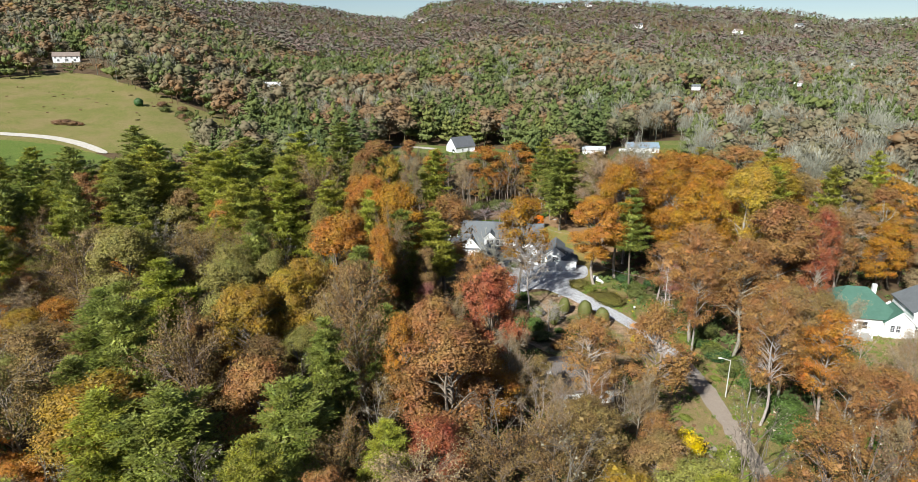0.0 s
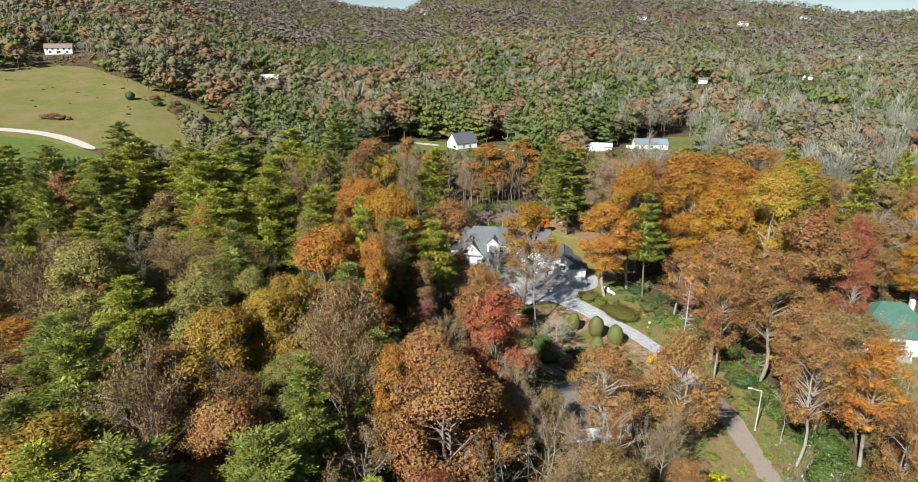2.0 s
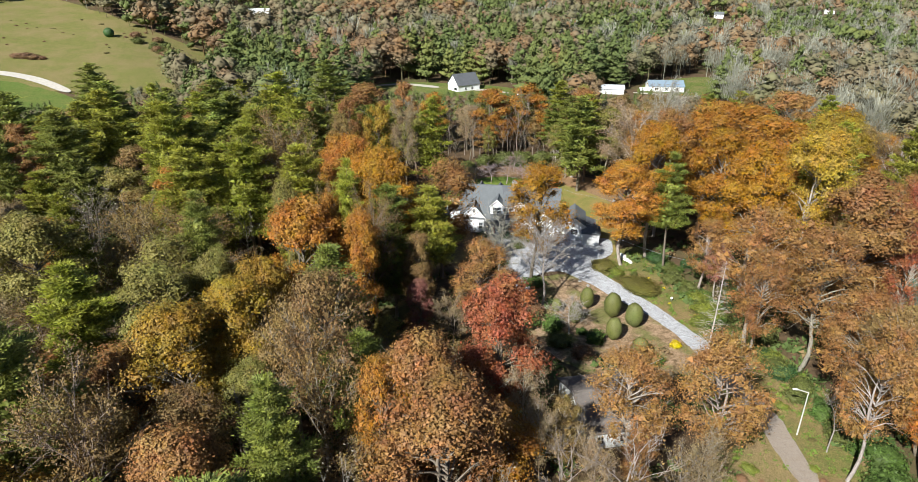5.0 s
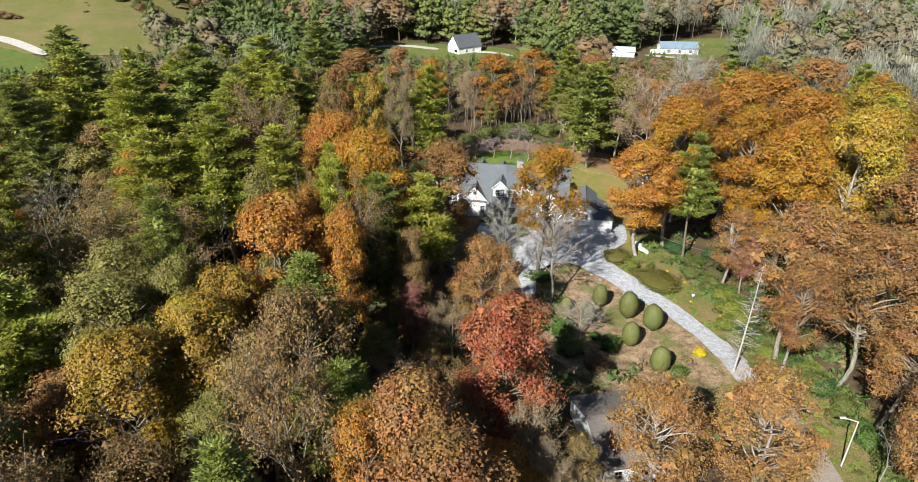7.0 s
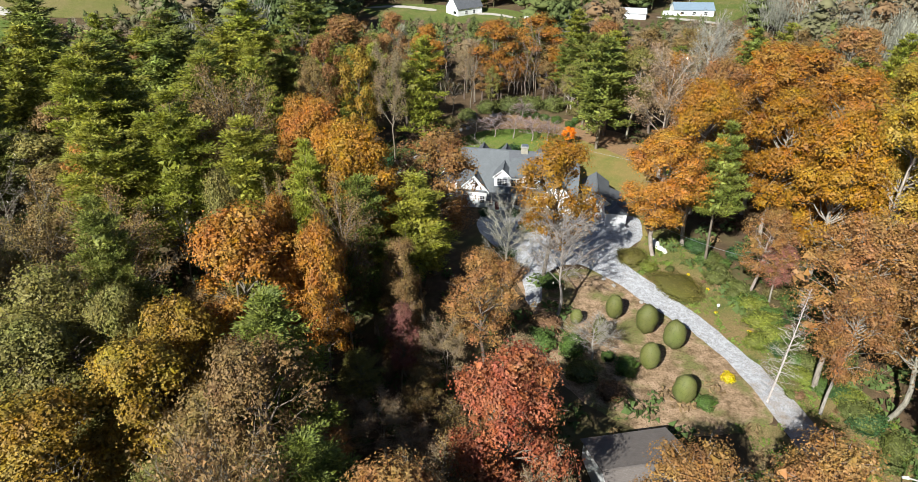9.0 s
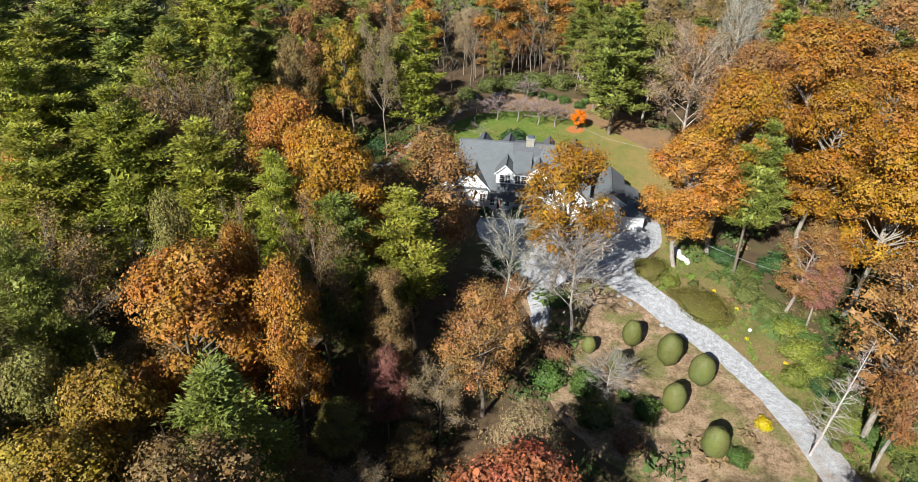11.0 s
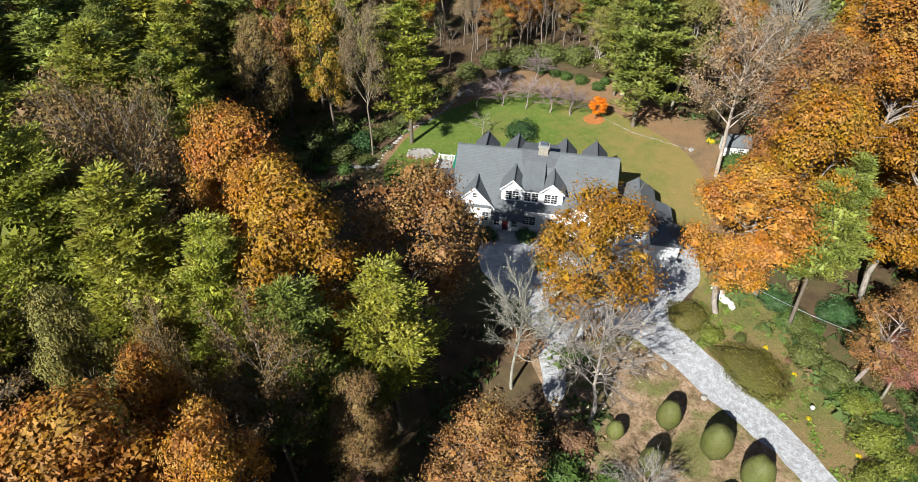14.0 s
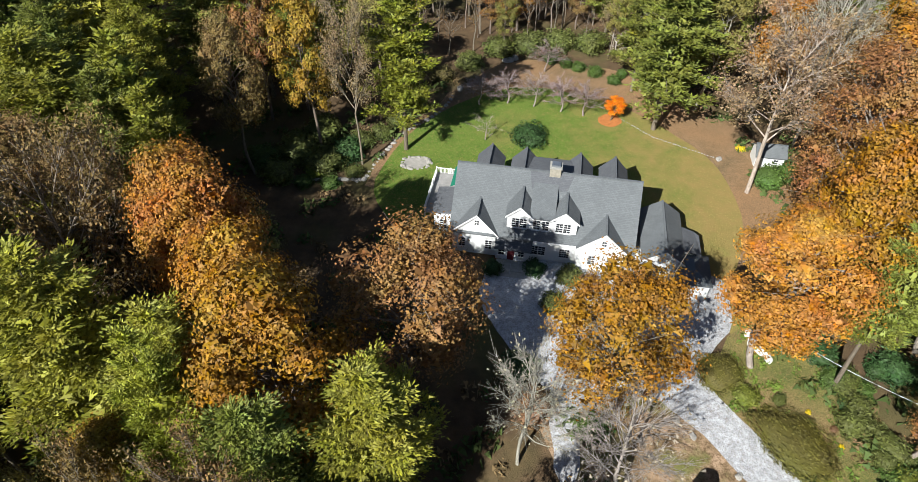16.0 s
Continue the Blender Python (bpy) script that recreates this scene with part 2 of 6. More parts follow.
LAWN_EDGE = [(-13, 182), (-8, 197), (1, 207), (11, 213), (26, 208), (34, 201), (41, 191), (42, 176), (36, 164), (35.5, 156), (31, 158), (30, 168), (6, 170), (-2, 170), (-8, 174)]
CLEAR = [(-14, 181), (-9, 197), (0, 210), (10, 220), (28, 217), (42, 202), (47, 186), (43, 172), (37, 160), (38, 150), (44, 138), (50, 125), (54, 104), (54, 88), (50, 74), (36, 74), (38, 94), (40, 112), (34, 122), (22, 118), (17, 128), (18, 140), (14, 146), (7, 148), (2, 160), (-4, 168)]
COURT = [(5, 169), (3.5, 162), (5, 157), (9, 152), (11.5, 147), (11, 138), (14, 138), (15, 147), (20, 150), (23.5, 148), (28, 142.6), (32, 137.1), (35.2, 132.8), (37.9, 128.2), (39.4, 124.4), (41.4, 114), (43.2, 104), (43.7, 92), (43.9, 80), (43.6, 70), (46.4, 70), (46.5, 80), (46.9, 92), (47.1, 104), (46.2, 113), (43.5, 123.5), (40.2, 131.4), (36.8, 137.8), (32.4, 144.7), (28.9, 150), (30, 153.5), (34.5, 157), (36, 166), (31, 166), (24, 168), (18, 167.5)]
MEADOW_EDGE = [(-330, 322), (-240, 322), (-212, 324), (-186, 326), (-140, 336), (-108, 354), (-134, 396), (-170, 418), (-210, 438), (-270, 477), (-302, 486), (-316, 446), (-356, 436), (-410, 400)]
LOWER_MEADOW = [(-250, 322), (-212, 326), (-196, 322), (-178, 316), (-160, 300), (-160, 276), (-190, 270), (-260, 300)]
ROUGH = grass("rough_grass", (0.1, 0.135, 0.035), (0.21, 0.215, 0.06), (0.31, 0.205, 0.1), 0.47)
def mulch():
    m = Nodes("tan_leaf_mulch")
    p = m.world_place()
    c = m.ramp(m.noise(0.6, 7, 0.72, p), (0.36, (0.13, 0.088, 0.048)), (0.5, (0.3, 0.205, 0.125)), (0.62, (0.42, 0.29, 0.19)))
    c = m.mix(m.ramp(m.noise(0.13, 4, 0.6, p), (0.5, (0, 0, 0)), (0.6, (0.75, 0.75, 0.75))), c, (0.13, 0.155, 0.04))
    c = m.mix(m.ramp(m.noise(3.4, 7, 0.8, p), (0.5, (0, 0, 0)), (0.6, (0.8, 0.8, 0.8))), c, (0.11, 0.068, 0.036))
    m.bump(m.noise(9.0, 5, 0.7, p), 0.9, 0.1)
    return m.done(c, 0.95, 0, 0.1)


MULCH = mulch()
BANK = grass("leaf_strewn_bank", (0.2, 0.145, 0.08), (0.33, 0.215, 0.125), (0.36, 0.21, 0.11), 0.5)
BED = [(9, 145), (13, 137), (12, 124), (18, 116), (24, 112), (34, 112), (42, 114), (40.6, 125), (38.9, 129.2), (33, 138.1), (29, 143.6), (24.4, 149), (14, 146)]
draped("garden_bed", BED, MULCH, 0.04, "tan leaf-mulched garden bed with clipped bushes", 2.0, rag=0.8)
draped("garden_bed", [(-14, 180), (-10, 196), (0, 211), (8, 222), (28, 220), (44, 207), (51, 192), (51, 178), (45, 168), (39, 160), (33, 165), (20, 190), (0, 185)], BANK, 0.03, "tan mulched bank behind the lawn", 2.0, rag=1.5)
VERGE = [(37, 160), (31.5, 154), (29.2, 149), (32.4, 143.8), (36.4, 136.2), (40.2, 129.2), (43.2, 121.5), (45.2, 112), (45.8, 100), (45.6, 88), (45.2, 70), (58, 68), (60, 95), (57, 112), (53, 128), (49, 140), (45, 152), (42, 162)]
WEST_VERGE = [(32, 72), (44.5, 70), (44.5, 92), (43.6, 104), (41.5, 114), (36, 114), (36, 100), (33, 88)]
YARD = [(60, 78), (74, 78), (92, 92), (112, 104), (116, 126), (104, 124), (84, 126), (74, 116), (64, 104)]
WEEDY = grass("weedy_tan_grass", (0.12, 0.145, 0.035), (0.27, 0.215, 0.085), (0.34, 0.225, 0.125), 0.45)
draped("verge", VERGE, ROUGH, 0.06, "rough green grass with dry leaves beside the drive", 2.0, rag=1.0)
draped("verge", WEST_VERGE, WEEDY, 0.06, "tan weedy grass with bare stony spots beside the drive", 2.0, rag=1.0)
draped("verge", YARD, WEEDY, 0.05, "tan leaf-strewn rough grass before the green-roofed house", 3.0, rag=1.5)
draped("lawn", LAWN_EDGE, LAWN, 0.05, "sunlit green lawn turning dry and tan at its edge")
draped("fallen_leaves", [(24.4, 199.8), (26.6, 199.2), (28.4, 201.0), (27.6, 203.0), (25.4, 203.2), (24.0, 201.6)], plain("orange_fallen_leaves", (0.45, 0.17, 0.05), 0.9, 0.5, 2.0), 0.085, "orange fallen leaves under the maple", 0.6, "leaves", 0.4)
draped("driveway", COURT, GRAVEL, 0.09, "pale gravel driveway strewn with fallen leaves", 1.5, "driveway", 0.6)
draped("driveway", [(36.6, 70), (37.0, 78), (39.4, 85), (41.0, 85.5), (40.2, 79), (39.4, 70)], GRAVEL, 0.1, "patchy gravel wheel track beside the drive", 1.0, "driveway", 0.5)
draped("driveway", [(61.8, 88), (62.8, 82), (63.0, 74), (65.0, 74), (65.0, 82), (63.6, 88)], GRAVEL, 0.1, "narrow gravel path beside green shrubs", 1.0, "driveway", 0.3)
draped("meadow", [(x + (x + 265) * 0.1, y + (y - 385) * 0.1) for x, y in MEADOW_EDGE], MEADOW, 0.25, "mown yellow-green hillside meadow with dry patches", 8.0, rag=3)
draped("meadow", LOWER_MEADOW, GREEN_MEADOW, 0.38, "bright green lower meadow beside a gravel track", 6.0, rag=1)


# ---- trees ----
def mesh_from(name, verts, faces, material, flat=True):
    me = bpy.data.meshes.new(name)
    me.from_pydata(verts if isinstance(verts, list) else verts.tolist(), [], faces if isinstance(faces, list) else faces.tolist())
    me.materials.append(material)
    if not flat:
        me.polygons.foreach_set("use_smooth", [True] * len(me.polygons))
    return me


class Wood:
    """Tapered limbs, gathered into one mesh."""

    def __init__(self, rng):
        self.v, self.f, self.rng = [], [], rng

    def limb(self, a, b, ra, rb, sides=5, bend=0.08, steps=3):
        a, b = np.array(a, float), np.array(b, float)
        d = b - a
        n = np.linalg.norm(d) + 1e-6
        side = np.cross(d / n, (0.31, 0.77, 0.55))
        side /= np.linalg.norm(side) + 1e-6
        other = np.cross(d / n, side)
        off = self.rng.normal(0, bend * n, 2)
        start = len(self.v)
        for i in range(steps + 1):
            k = i / steps
            c = a + d * k + (side * off[0] + other * off[1]) * math.sin(math.pi * k)
            r = ra + (rb - ra) * k
            for s in range(sides):
                q = 2 * math.pi * s / sides
                self.v.append(tuple(c + r * (math.cos(q) * side + math.sin(q) * other)))
        for i in range(steps):
            for s in range(sides):
                p, q = start + i * sides + s, start + i * sides + (s + 1) % sides
                self.f.append((p, q, q + sides, p + sides))
        return b


def leaf_triangles(rng, centres, length, width, facing, jitter=0.6):
    """One small three-cornered leaf spray for every centre, turned roughly towards facing."""
    n = len(centres)
    f = facing + rng.normal(0, jitter, (n, 3))
    f /= np.linalg.norm(f, axis=1, keepdims=True) + 1e-9
    a = np.cross(f, rng.normal(0, 1, (n, 3)))
    a /= np.linalg.norm(a, axis=1, keepdims=True) + 1e-9
    b = np.cross(f, a)
    s = rng.uniform(0.65, 1.35, (n, 1))
    p = centres + a * length * s * 0.6
    q = centres - a * length * s * 0.4 + b * width * s * 0.5
    r = centres - a * length * s * 0.4 - b * width * s * 0.5
    v = np.stack([p, q, r], 1).reshape(-1, 3)
    return v, np.arange(3 * n).reshape(-1, 3)


def broadleaf_shape(seed, leaves, clumps, size, density=1.0, h=25.0, r=6.0, far=False, inner=16):
    """Trunk and limbs, and a crown of many leaf sprays in uneven clumps."""
    rng = np.random.default_rng(seed)
    w = Wood(rng)
    lean = rng.normal(0, 0.5, 2)
    fork = np.array((lean[0], lean[1], h * rng.uniform(0.28, 0.36)))
    w.limb((0, 0, -0.6), fork, 0.34, 0.24, 7, 0.03, 4)
    top = np.array((lean[0] * 1.6, lean[1] * 1.6, h * 0.86))
    w.limb(fork, top, 0.24, 0.04, 6, 0.05, 4)
    mid = np.array((lean[0], lean[1], h * 0.62))
    spots, sizes = [], []
    for i in range(clumps):
        t = rng.uniform(0, 2 * math.pi) if i > 6 else i * 0.9 + rng.uniform(-.3, .3)
        up = rng.uniform(-0.85, 1.0)
        ring = math.sqrt(max(0.05, 1 - up * up)) * rng.uniform(0.55, 1.0)
        if i % 6 == 5:
            up, ring = rng.uniform(0.45, 0.95), rng.uniform(0.0, 0.45)
        c = mid + np.array((math.cos(t) * ring * r * 0.84, math.sin(t) * ring * r * 0.84, up * h * 0.33))
        spots.append(c)
        sizes.append(rng.uniform(0.18, 0.35) * r)
    for c in spots:
        k = min(0.9, max(0.05, (c[2] - fork[2]) / (top[2] - fork[2]) - 0.22))
        base = fork + (top - fork) * k
        if c[2] < fork[2] + 1.5:
            base = fork
        knee = base + (c - base) * 0.55 + np.array((0, 0, 0.5))
        if far:
            w.limb(base, c, 0.1, 0.02, 3, 0.06, 1)
            continue
        w.limb(base, knee, 0.12, 0.07, 4, 0.06, 2)
        w.limb(knee, c + (c - knee) * 0.3, 0.07, 0.02, 3, 0.1, 1)
        for _ in range(2):
            w.limb(knee, c + rng.normal(0, 1.0, 3), 0.045, 0.015, 3, 0.1, 1)
    per = leaves // clumps
    pts, outs = [], []
    for c, s in zip(spots, sizes):
        d = rng.normal(0, 1, (per, 3))
        d[:, 2] += 0.45
        d /= np.linalg.norm(d, axis=1, keepdims=True)
        rad = s * rng.uniform(0.45, 1, (per, 1)) ** 0.5 * (1 + 0.16 * rng.normal(0, 1, (per, 1)))
        pts.append(c + d * rad * np.array((1.1, 1.1, 0.8)))
        outs.append(d)
    pts, outs = np.concatenate(pts), np.concatenate(outs)
    keep = rng.random(len(pts)) < density
    away = (pts - mid) / np.array((r, r, h * 0.34))
    away /= np.linalg.norm(away, axis=1, keepdims=True) + 1e-6
    v, f = leaf_triangles(rng, pts[keep], size, size * 0.85, (outs * 0.9 + away * 0.4 + np.array((0, 0, 0.15)))[keep], 0.42)
    # the shaded inside of each clump
    n = inner * clumps
    d = rng.normal(0, 1, (n, 3))
    d /= np.linalg.norm(d, axis=1, keepdims=True)
    c = np.repeat(np.array(spots), inner, 0) + d * np.repeat(np.array(sizes), inner)[:, None] * rng.uniform(0.1, 0.6, (n, 1))
    iv, jf = leaf_triangles(rng, c, 0.8, 0.7, d, 0.5)
    v, f = np.concatenate([v, iv]), np.concatenate([f, jf + len(v)])
    return mesh_from("trunk", w.v, w.f, BARK, False), mesh_from("crown", v, f, LEAF), h, r


def pine_shape(seed, per_branch, size, h=28.0, r=5.5, whorls=13, low=0.26):
    """White pine: straight trunk, tiers of level boughs that end in flat needle plumes."""
    rng = np.random.default_rng(seed)
    w = Wood(rng)
    w.limb((0, 0, -0.6), (0, 0, h * 0.97), 0.36, 0.04, 6, 0.01, 4)
    pts, outs = [], []
    for i in range(whorls):
        k = i / (whorls - 1)
        z = h * (low + (0.97 - low) * k) + rng.uniform(-0.5, 0.5)
        reach = r * (1 - k ** 2.2) ** 0.75 * rng.uniform(0.7, 1.15) + 0.7
        if k < 0.12:
            reach *= 0.8
        turn = rng.uniform(0, 6.28)
        for j in range(5 if k < 0.85 else 4):
            q = turn + j * 1.2566 + rng.uniform(-.4, .4)
            L = reach * rng.uniform(0.55, 1.15)
            rise = L * rng.uniform(0.02, 0.3) + k * 1.2
            foot = np.array((0, 0, z))
            tip = np.array((math.cos(q) * L, math.sin(q) * L, z + rise))
            w.limb(foot, tip, 0.07, 0.015, 3, 0.03, 1)
            side = np.array((-math.sin(q), math.cos(q), 0))
            along_bough = np.array((math.cos(q), math.sin(q), 0.1))
            plumes = 3 + int(L * 0.9)
            n = max(4, int(per_branch * (0.3 + L / r) / plumes * 1.6))
            for p in range(plumes):
                s = 0.35 + 0.65 * (p + rng.random() * 0.8) / plumes
                lat = rng.normal(0, 0.2) * L * (1.15 - 0.7 * s)
                c = foot + (tip - foot) * s + side * lat + np.array((0, 0, rng.normal(0.1, 0.16)))
                spread = rng.normal(0, 1, (n, 3)) * (0.4, 0.4, 0.15)
                pts.append(c + spread * (0.8 + 0.35 * r / 5))
                outs.append(spread * (1.2, 1.2, 0.6) + along_bough * 0.45 + side * np.sign(lat) * 0.2 + np.array((0, 0, 0.3)))
    # each needle spray points out and up from its plume
    pts, outs = np.concatenate(pts), np.concatenate(outs)
    outs = outs + rng.normal(0, 0.22, outs.shape)
    outs /= np.linalg.norm(outs, axis=1, keepdims=True)
    flat = np.cross(outs, rng.normal(0, 0.5, outs.shape) + (0, 0, 1.0))
    flat /= np.linalg.norm(flat, axis=1, keepdims=True) + 1e-9
    long = size * rng.uniform(0.7, 1.3, (len(pts), 1))
    v = np.stack([pts - outs * long * 0.3 + flat * long * 0.25, pts + outs * long * 0.7, pts - outs * long * 0.3 - flat * long * 0.25], 1).reshape(-1, 3)
    f = np.arange(len(v)).reshape(-1, 3)
    # dim inner foliage round the stem
    n = 70 * whorls
    q, z = rng.uniform(0, 6.283, n), rng.uniform(low + 0.03, 0.93, n)
    rad = r * (1 - ((z - low) / (0.97 - low)) ** 2.2) ** 0.75 * rng.uniform(0.05, 0.55, n)
    c = np.stack([np.cos(q) * rad, np.sin(q) * rad, z * h], 1)
    iv, jf = leaf_triangles(rng, c, 0.75, 0.5, np.stack([np.cos(q), np.sin(q), 0.6 + 0 * q], 1), 0.4)
    v, f = np.concatenate([v, iv]), np.concatenate([f, jf + len(v)])
    return mesh_from("trunk", w.v, w.f, BARK, False), mesh_from("crown", v, f, NEEDLE), h, r


def bare_shape(seed, h=17.0, r=5.0, limbs=9, subs=5, twigs=4, buds=260, fine=0.022, leaf=0.3):
    """A tree that has dropped its leaves: limbs, branches and fine twigs."""
    rng = np.random.default_rng(seed)
    w = Wood(rng)
    fork = np.array((rng.normal(0, 0.3), rng.normal(0, 0.3), h * 0.34))
    w.limb((0, 0, -0.6), fork, 0.22, 0.16, 7, 0.03, 4)
    top = np.array((fork[0] + rng.normal(0, 0.4), fork[1] + rng.normal(0, 0.4), h * 0.9))
    w.limb(fork, top, 0.16, 0.03, 5, 0.04, 4)
    ends = []
    for i in range(limbs):
        k = i / limbs
        base = fork + (top - fork) * k * 0.85
        q = i * 2.4 + rng.uniform(-.4, .4)
        L = r * rng.uniform(0.6, 0.9) * (1 - 0.5 * k)
        tip = base + np.array((math.cos(q) * L, math.sin(q) * L, h * rng.uniform(0.13, 0.24)))
        w.limb(base, tip, 0.085 * (1 - 0.4 * k), 0.026, 4, 0.05, 3)
        for j in range(subs):
            b2 = base + (tip - base) * rng.uniform(0.3, 1.0)
            out = np.array((math.cos(q) * 0.8, math.sin(q) * 0.8, 0.8)) + rng.normal(0, 0.45, 3)
            t2 = b2 + out * r * rng.uniform(0.18, 0.34)
            w.limb(b2, t2, 0.032, 0.014, 3, 0.06, 2)
            for _ in range(twigs):
                b3 = b2 + (t2 - b2) * rng.uniform(0.3, 1.0)
                t3 = b3 + (out * 0.7 + rng.normal(0, 0.45, 3)) * r * rng.uniform(0.1, 0.22)
                w.limb(b3, t3, fine, fine * 0.4, 3, 0.06, 1)
                ends.append(t3)
    ends = np.array(ends)
    pick = ends[rng.integers(0, len(ends), buds)] + rng.normal(0, 0.35, (buds, 3))
    v, f = leaf_triangles(rng, pick, leaf, leaf * 0.6, np.array((0, 0, 0.5)), 0.8)
    return mesh_from("trunk", w.v, w.f, BARK, False), mesh_from("crown", v, f, LEAF), h, r


def snag_shape(seed, h=19.0, reach=2.6):
    """A dead conifer: a bare pole with tiers of thin level branches."""
    rng = np.random.default_rng(seed)
    w = Wood(rng)
    w.limb((0, 0, -0.6), (0, 0, h), 0.17, 0.025, 6, 0.01, 5)
    ends = []
    for i in range(120):
        k = rng.uniform(0.14, 0.98)
        q = rng.uniform(0, 6.283)
        L = reach * (0.35 + 0.9 * math.sin(math.pi * min(1, k + 0.12)) ** 0.8) * rng.uniform(0.45, 1.0) * (1.15 - 0.7 * k)
        foot = np.array((0, 0, h * k))
        tip = foot + np.array((math.cos(q) * L, math.sin(q) * L, L * rng.uniform(-0.15, 0.25)))
        w.limb(foot, tip, 0.032, 0.008, 3, 0.05, 2)
        for _ in range(3):
            b = foot + (tip - foot) * rng.uniform(0.35, 0.95)
            e = b + np.array((math.cos(q), math.sin(q), 0.1)) * 0.4 + rng.normal(0, 0.28, 3)
            w.limb(b, e, 0.013, 0.005, 3, 0.05, 1)
            ends.append(e)
    ends = np.array(ends)
    v, f = leaf_triangles(rng, ends[rng.integers(0, len(ends), 80)], 0.16, 0.1, np.array((0, 0, 0.4)), 0.8)
    return mesh_from("trunk", w.v, w.f, BARK, False), mesh_from("crown", v, f, LEAF), h, reach * 1.0


SHAPES = {
    "snag": [snag_shape(71)],
    "oak": [broadleaf_shape(s, 23500, 68, 0.235, inner=24) for s in (1, 2, 3, 4, 5, 6)],
    "thin": [broadleaf_shape(s, 16500, 74, 0.205, 0.97, inner=9) for s in (11, 12, 13, 14)],
    "pine": [pine_shape(s, 330, 0.36) for s in (21, 22, 23)] + [pine_shape(s, 350, 0.36, low=0.42, whorls=10) for s in (24, 25)],
    "bare": [bare_shape(s) for s in (31, 32, 33)],
    "twiggy": [bare_shape(s, limbs=18, subs=9, twigs=10, buds=300, fine=0.019) for s in (34, 35)],
    "wispy": [bare_shape(s, limbs=15, subs=8, twigs=7, buds=8500, fine=0.022, leaf=0.22) for s in (36, 37, 38)],
    "oak_far": [broadleaf_shape(s, 7000, 40, 0.34, far=True, inner=18) for s in (41, 42, 43, 44, 45)],
    "pine_far": [pine_shape(s, 100, 0.62, whorls=12) for s in (51, 52, 53)],
    "bare_far": [bare_shape(s, limbs=9, subs=5, twigs=4, buds=160) for s in (61, 62)],
}
SHAPES["thin_far"] = SHAPES["oak_far"]
SHAPES["wispy_far"] = SHAPES["wispy"]
TONES = {
    "rust": (0.262, 0.136, 0.052), "orange": (0.33, 0.15, 0.034), "amber": (0.325, 0.16, 0.026), "gold": (0.31, 0.2, 0.036), "brown": (0.215, 0.142, 0.056),
    "red": (0.275, 0.094, 0.046), "olive": (0.205, 0.185, 0.052), "tan": (0.29, 0.205, 0.115), "pink": (0.27, 0.115, 0.09), "green": (0.165, 0.182, 0.039),
    "lime": (0.232, 0.235, 0.036), "grey": (0.3, 0.27, 0.195), "yellow": (0.7, 0.54, 0.03), "scarlet": (0.8, 0.24, 0.02),
}
WORDS = {
    "rust": "rust-brown leaves", "orange": "bright orange leaves", "amber": "golden-orange leaves", "gold": "golden-yellow leaves", "brown": "dull brown leaves", "red": "deep red leaves",
    "olive": "olive-green leaves turning brown", "tan": "sparse tan leaves", "pink": "dusky pink-red leaves", "green": "dark green needles", "lime": "sunlit yellow-green needles",
    "grey": "few leaves left", "yellow": "bright yellow leaves", "scarlet": "flame-orange leaves",
}
NAMES = {"oak": "broadleaf_tree", "thin": "broadleaf_tree", "pine": "pine_tree", "bare": "bare_tree", "twiggy": "bare_tree", "wispy": "broadleaf_tree", "snag": "dead_tree"}
PLANTED = []
tree_rng = random.Random(5)


def tree(kind, tone, x, y, h, r, bark=(0.2, 0.165, 0.13), far=False, lean=0.0, where="in the woods"):
    """Plants one tree: trunk and crown under an empty at its foot."""
    if kind == "thin" and tone in ("brown", "tan") and tree_rng.random() < 0.6:
        kind, bark = "wispy", tuple(c * 1.25 for c in bark)
    shapes = SHAPES[kind + "_far" if (far or y > 186) and h > 8 and kind != "twiggy" else kind]
    trunk, crown, h0, r0 = shapes[tree_rng.randrange(len(shapes))]
    wide = (1.0 if kind in ("bare", "twiggy", "snag") else 1.12) * r / r0
    root = new(NAMES[kind.replace("_far", "")])
    root.empty_display_size = 0.5
    root.matrix_basis = Matrix.Translation((x, y, height(x, y))) @ Euler((radians(tree_rng.uniform(-2, 2)), radians(tree_rng.uniform(-2, 2) + lean), tree_rng.uniform(0, 6.28))).to_matrix().to_4x4() @ Matrix.Diagonal((wide, wide, h / h0, 1))
    for nm, me in (("trunk", trunk), ("crown", crown)):
        o = new(nm, me)
        o.parent = root
        c = bark if nm == "trunk" else TONES[tone]
        k = tree_rng.uniform(0.86, 1.16)
        o.color = (c[0] * k, c[1] * k * tree_rng.uniform(0.95, 1.05), c[2] * k, 1)
    if kind == "pine":
        label = f"tall white pine with {WORDS[tone]} {where}"
    elif kind == "snag":
        label = f"whitened dead conifer with thin level branches {where}"
    elif kind in ("bare", "twiggy"):
        label = f"grey leafless tree with fine twigs {where}"
    else:
        label = f"autumn hardwood with {WORDS[tone]} {where}"
    tagged(root, label, "tree", "trees of the wood")
    PLANTED.append((x, y, r))
    return root


PALE = (0.34, 0.3, 0.255)
WHITISH = (0.37, 0.34, 0.3)
